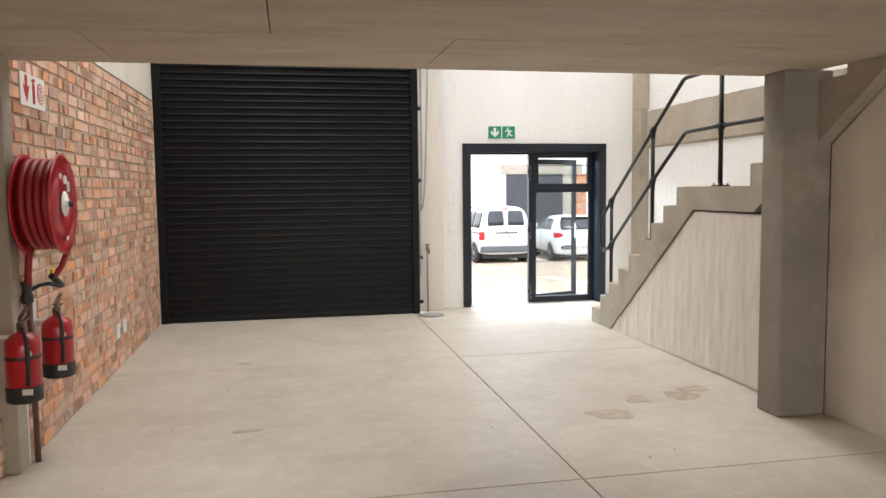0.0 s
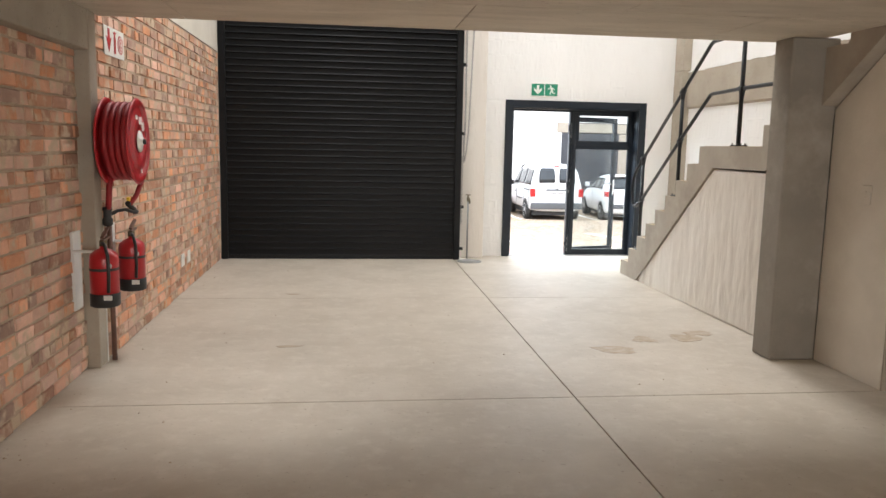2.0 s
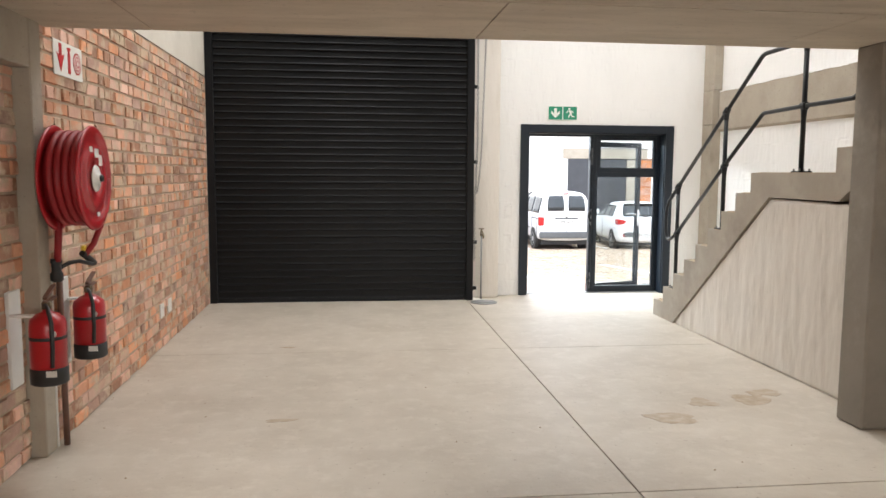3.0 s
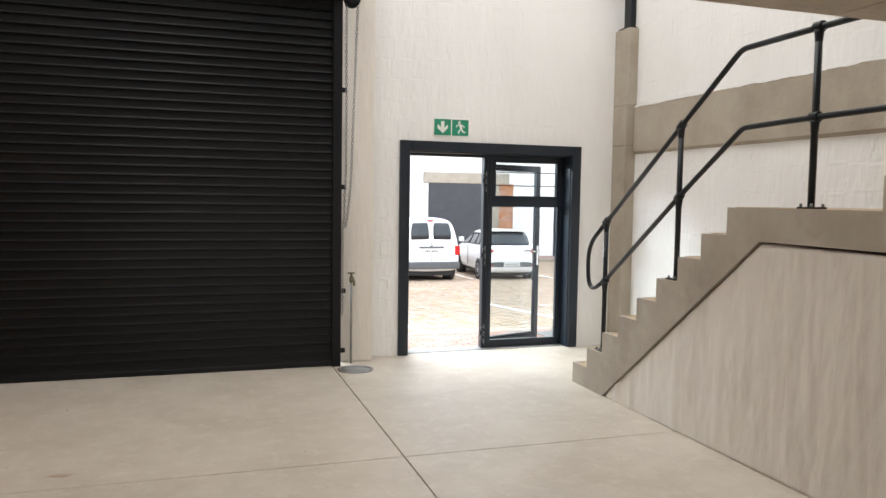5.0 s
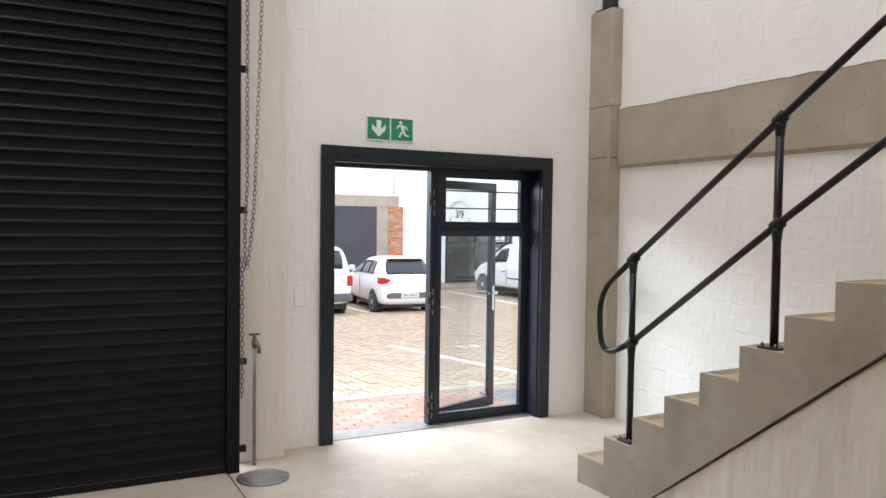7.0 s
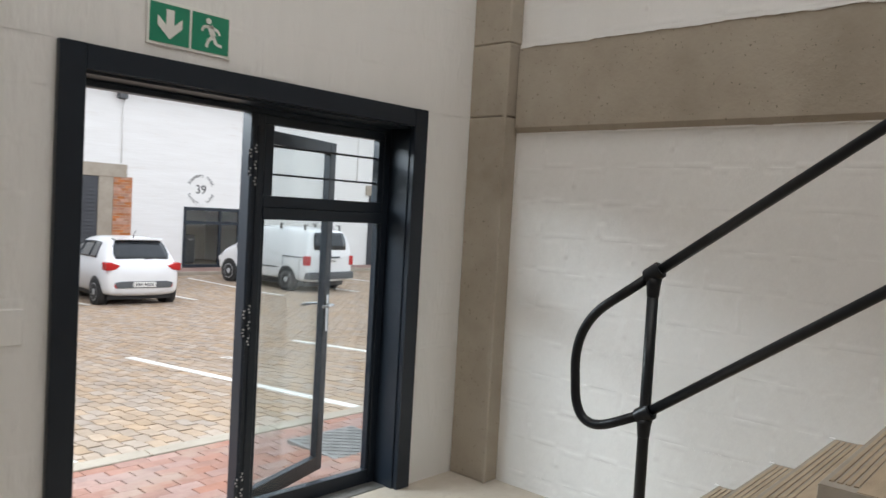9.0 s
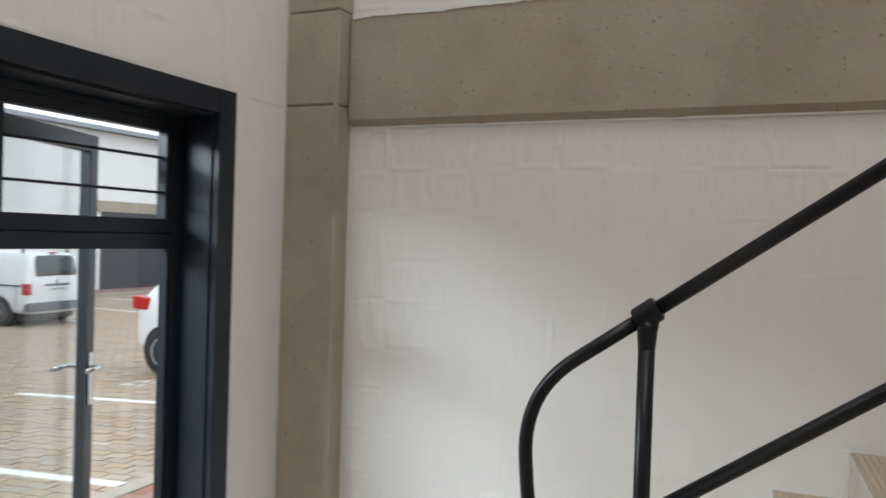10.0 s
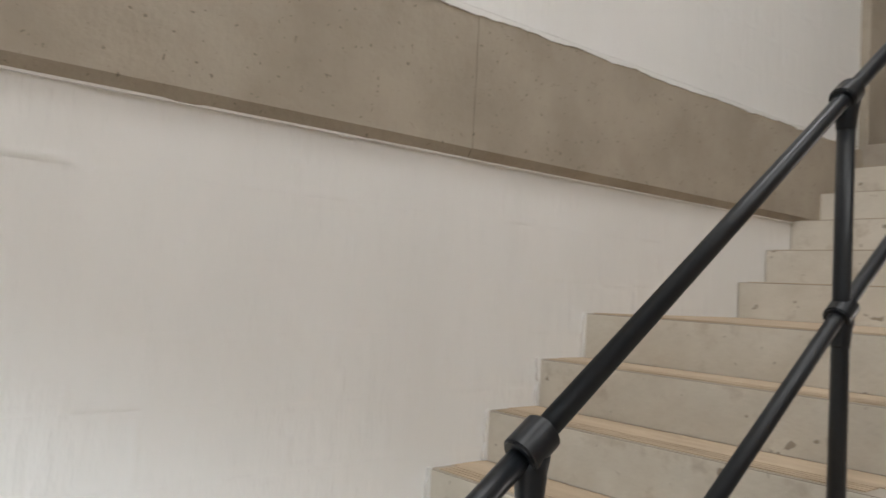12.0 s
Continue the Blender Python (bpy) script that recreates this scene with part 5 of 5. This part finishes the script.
BF = [(4, 5, 6, 7), (0, 1, 5, 4), (1, 2, 6, 5), (2, 3, 7, 6), (3, 0, 4, 7)]
V, F = [], []
pool = {}
count = 0
for region, (ya, yb, xface, zt) in enumerate(((YB, 5.343, XL - 0.064, 2.10), (5.496, 10.29, XL, 2.655))):
    for r in range(31):
        z0 = 0.004 + r * 0.0855
        z1 = min(z0 + 0.073, zt)
        if z1 - z0 < 0.02:
            continue
        header = r % 4 == 3
        step = 0.117 if header else 0.232
        y = ya - (0.0 if r % 2 else step / 2) - (rng.uniform(0, 0.03))
        while y < yb:
            w = step - 0.012 + rng.uniform(-0.008, 0.006) if not (rng.random() < 0.12 and not header) else 0.105
            a, b_ = max(y, ya), min(y + w, yb)
            y += w + 0.012
            if b_ - a < 0.03:
                continue
            prot = rng.uniform(-0.004, 0.009)
            if region == 0 and a > 3.35 and count < 300 and z0 < 1.9 or region == 1 and a < 6.4 and 1.05 > z0 and count < 300:
                key = (round(b_ - a, 2), round(z1 - z0, 3), rng.randrange(3))
                if key not in pool:
                    me = bpy.data.meshes.new("brick")
                    me.from_pydata(brick_verts(0, 0, key[0], 0, key[1], 0.012, rng), [], BF)
                    me.materials.append(M_BRICK)
                    pool[key] = me
                o = new("brick", pool[key])
                o.parent, o.location = wall_left, (xface - 0.012 + prot - 0.002, a, z0 + rng.uniform(-0.002, 0.002))
                count += 1
            else:
                o = len(V)
                V += brick_verts(xface - 0.012 + prot - 0.002, a, b_, z0, z1, 0.012, rng)
                F += [tuple(o + i for i in f) for f in BF]
stuff("far_bricks", V, F, M_BRICK, wall_left)

# ---- painted blocks of the right wall and the street wall ----
block_pool = {}


def block_mesh(w, h, depth, material, variant):
    """One thickly painted block: a face with brush runs, its edges sunk, flush or ridged from place to place."""
    key = (round(w, 3), round(h, 3), depth, variant)
    if key not in block_pool:
        bm = bmesh.new()
        nx, nz = max(4, int(w / 0.0125)), max(4, int(h / 0.0125))
        sd = variant * 17.3 + w * 5
        rows = []
        for j in range(nz + 1):
            row = []
            for i in range(nx + 1):
                x, z = w * i / nx, h * j / nz
                e = min(x, w - x, z, h - z)
                along = z if min(x, w - x) < min(z, h - z) else x
                side = 1.0 if x < w / 2 else 2.0
                n = noise.noise((along * 5 + sd, side * 7.1 + (3.0 if z < h / 2 else 0.0), sd))
                joint = (4.5 if min(x, w - x) < min(z, h - z) else 3.0) * max(0.0, n - 0.02) - 3.0 * max(0.0, -n - 0.16)
                edge = max(0.0, 1 - abs(e - 0.012) / 0.012)
                calm = min(1.0, e / 0.03)
                runs = 0.5 * noise.noise((x * 26 + sd, z * 4, sd)) + 0.5 * noise.noise((x * 9, z * 6 + sd, 2.0))
                d = depth * (1.0 + 1.3 * runs * calm + edge * joint)
                row.append(bm.verts.new((x, -max(d, 0.0), z)))
            rows.append(row)
        for a, b in zip(rows, rows[1:]):
            for k in range(nx):
                bm.faces.new((a[k], a[k + 1], b[k + 1], b[k])).smooth = True
        ring = rows[0] + [r[-1] for r in rows[1:]] + rows[-1][-2::-1] + [r[0] for r in rows[-2:0:-1]]
        ring = [bm.verts.new(v.co) for v in ring]
        back = [bm.verts.new((v.co.x, 0.002, v.co.z)) for v in ring]
        for k in range(len(ring)):
            q = (k + 1) % len(ring)
            bm.faces.new((ring[q], ring[k], back[k], back[q]))
        block_pool[key] = mesh(bm, "block", material)
    return block_pool[key]


def lay_blocks(parent, u0, u1, z0, z1, place, depth=0.0028, material=M_WHITE):
    r = 0
    z = z0
    while z < z1 - 0.02:
        h = min(0.2, z1 - z)
        u = u0 - (0.2 if r % 2 else 0.0)
        while u < u1:
            a, b_ = max(u, u0), min(u + 0.4, u1)
            if b_ - a > 0.03:
                o = new("block", block_mesh(b_ - a, h, depth, material, rng.randrange(14)))
                o.parent = parent
                o.matrix_basis = place(a, z, rng.uniform(-0.0001, 0.0001))
            u += 0.4
        z += 0.2
        r += 1


lay_blocks(wr, -10.35, -6.3, 0.10, 2.10, lambda u, z, j: pose(XR + 0.004 + j, -u, z, 0, 0, -90))
lay_blocks(wr, -10.35, -9.1, 0.0, 0.10, lambda u, z, j: pose(XR + 0.004 + j, -u, z, 0, 0, -90))
lay_blocks(wr, -10.35, -4.82, 2.64, 3.9, lambda u, z, j: pose(XR + 0.004 + j, -u, z, 0, 0, -90))
lay_blocks(fac, 1.40, 1.69, 0.0, 2.185, lambda u, z, j: pose(u, YF + j, z))
lay_blocks(fac, 3.712, 4.165, 0.0, 2.185, lambda u, z, j: pose(u, YF + j, z))
lay_blocks(fac, 1.40, 4.165, 2.187, 4.0, lambda u, z, j: pose(u, YF + j, z))
# the slurried face of the wall below the stair: runs and lumps of paint, ragged at the foot
bm = bmesh.new()
rows = []
for i in range(151):
    y = 5.56 + (8.66 - 5.56) * i / 150
    zt = min(1.365, max(0.012, (8.675 - y) * 0.78))
    col_ = []
    for j in range(61):
        z = 0.002 + (zt - 0.002) * j / 60
        run = noise.noise((y * 13, z * 2.2, 1.0)) + 0.6 * noise.noise((y * 30, z * 7, 5.0)) + 0.7 * noise.noise((y * 4, z * 3, 9.0))
        lump = max(0.0, noise.noise((y * 9, z * 1.6, 14.0)) - 0.18) * max(0.25, 1.2 - 2.2 * z)
        col_.append(bm.verts.new((SX + 0.026 - max(0.0, 0.006 + 0.005 * run + 0.034 * lump), y, z)))
    rows.append(col_)
for a, b in zip(rows, rows[1:]):
    for j in range(60):
        bm.faces.new((a[j], b[j], b[j + 1], a[j + 1])).smooth = True
bmesh.ops.recalc_face_normals(bm, faces=bm.faces)
skin = part("paint_skin", bm, M_DRIP, us)
thick = skin.modifiers.new("thickness", 'SOLIDIFY')
thick.thickness, thick.offset = 0.004, 0.0

# loose grit on the floor
V, F = [], []
for i in range(70):
    x, y = rng.uniform(-2.0, 2.6), rng.uniform(1.2, 10.0)
    r = rng.uniform(0.003, 0.009)
    if rng.random() < 0.4:
        x = -2.1 + abs(rng.gauss(0, 0.12)) + 0.01
    o = len(V)
    V += [(x + r * rng.uniform(0.6, 1.3) * a, y + r * rng.uniform(0.6, 1.3) * b, 0.0003) for a, b in ((1, 0), (0, 1), (-1, 0), (0, -1))] + [(x, y, r * 0.9)]
    F += [(o, o + 1, o + 4), (o + 1, o + 2, o + 4), (o + 2, o + 3, o + 4), (o + 3, o, o + 4), (o + 3, o + 2, o + 1, o)]
me = bpy.data.meshes.new("grit")
me.from_pydata(V, [], F)
me.materials.append(M_STAIN)
tagged(new("floor_debris", me), "scattered small brown grit on the concrete floor", "debris", kind="stuff")
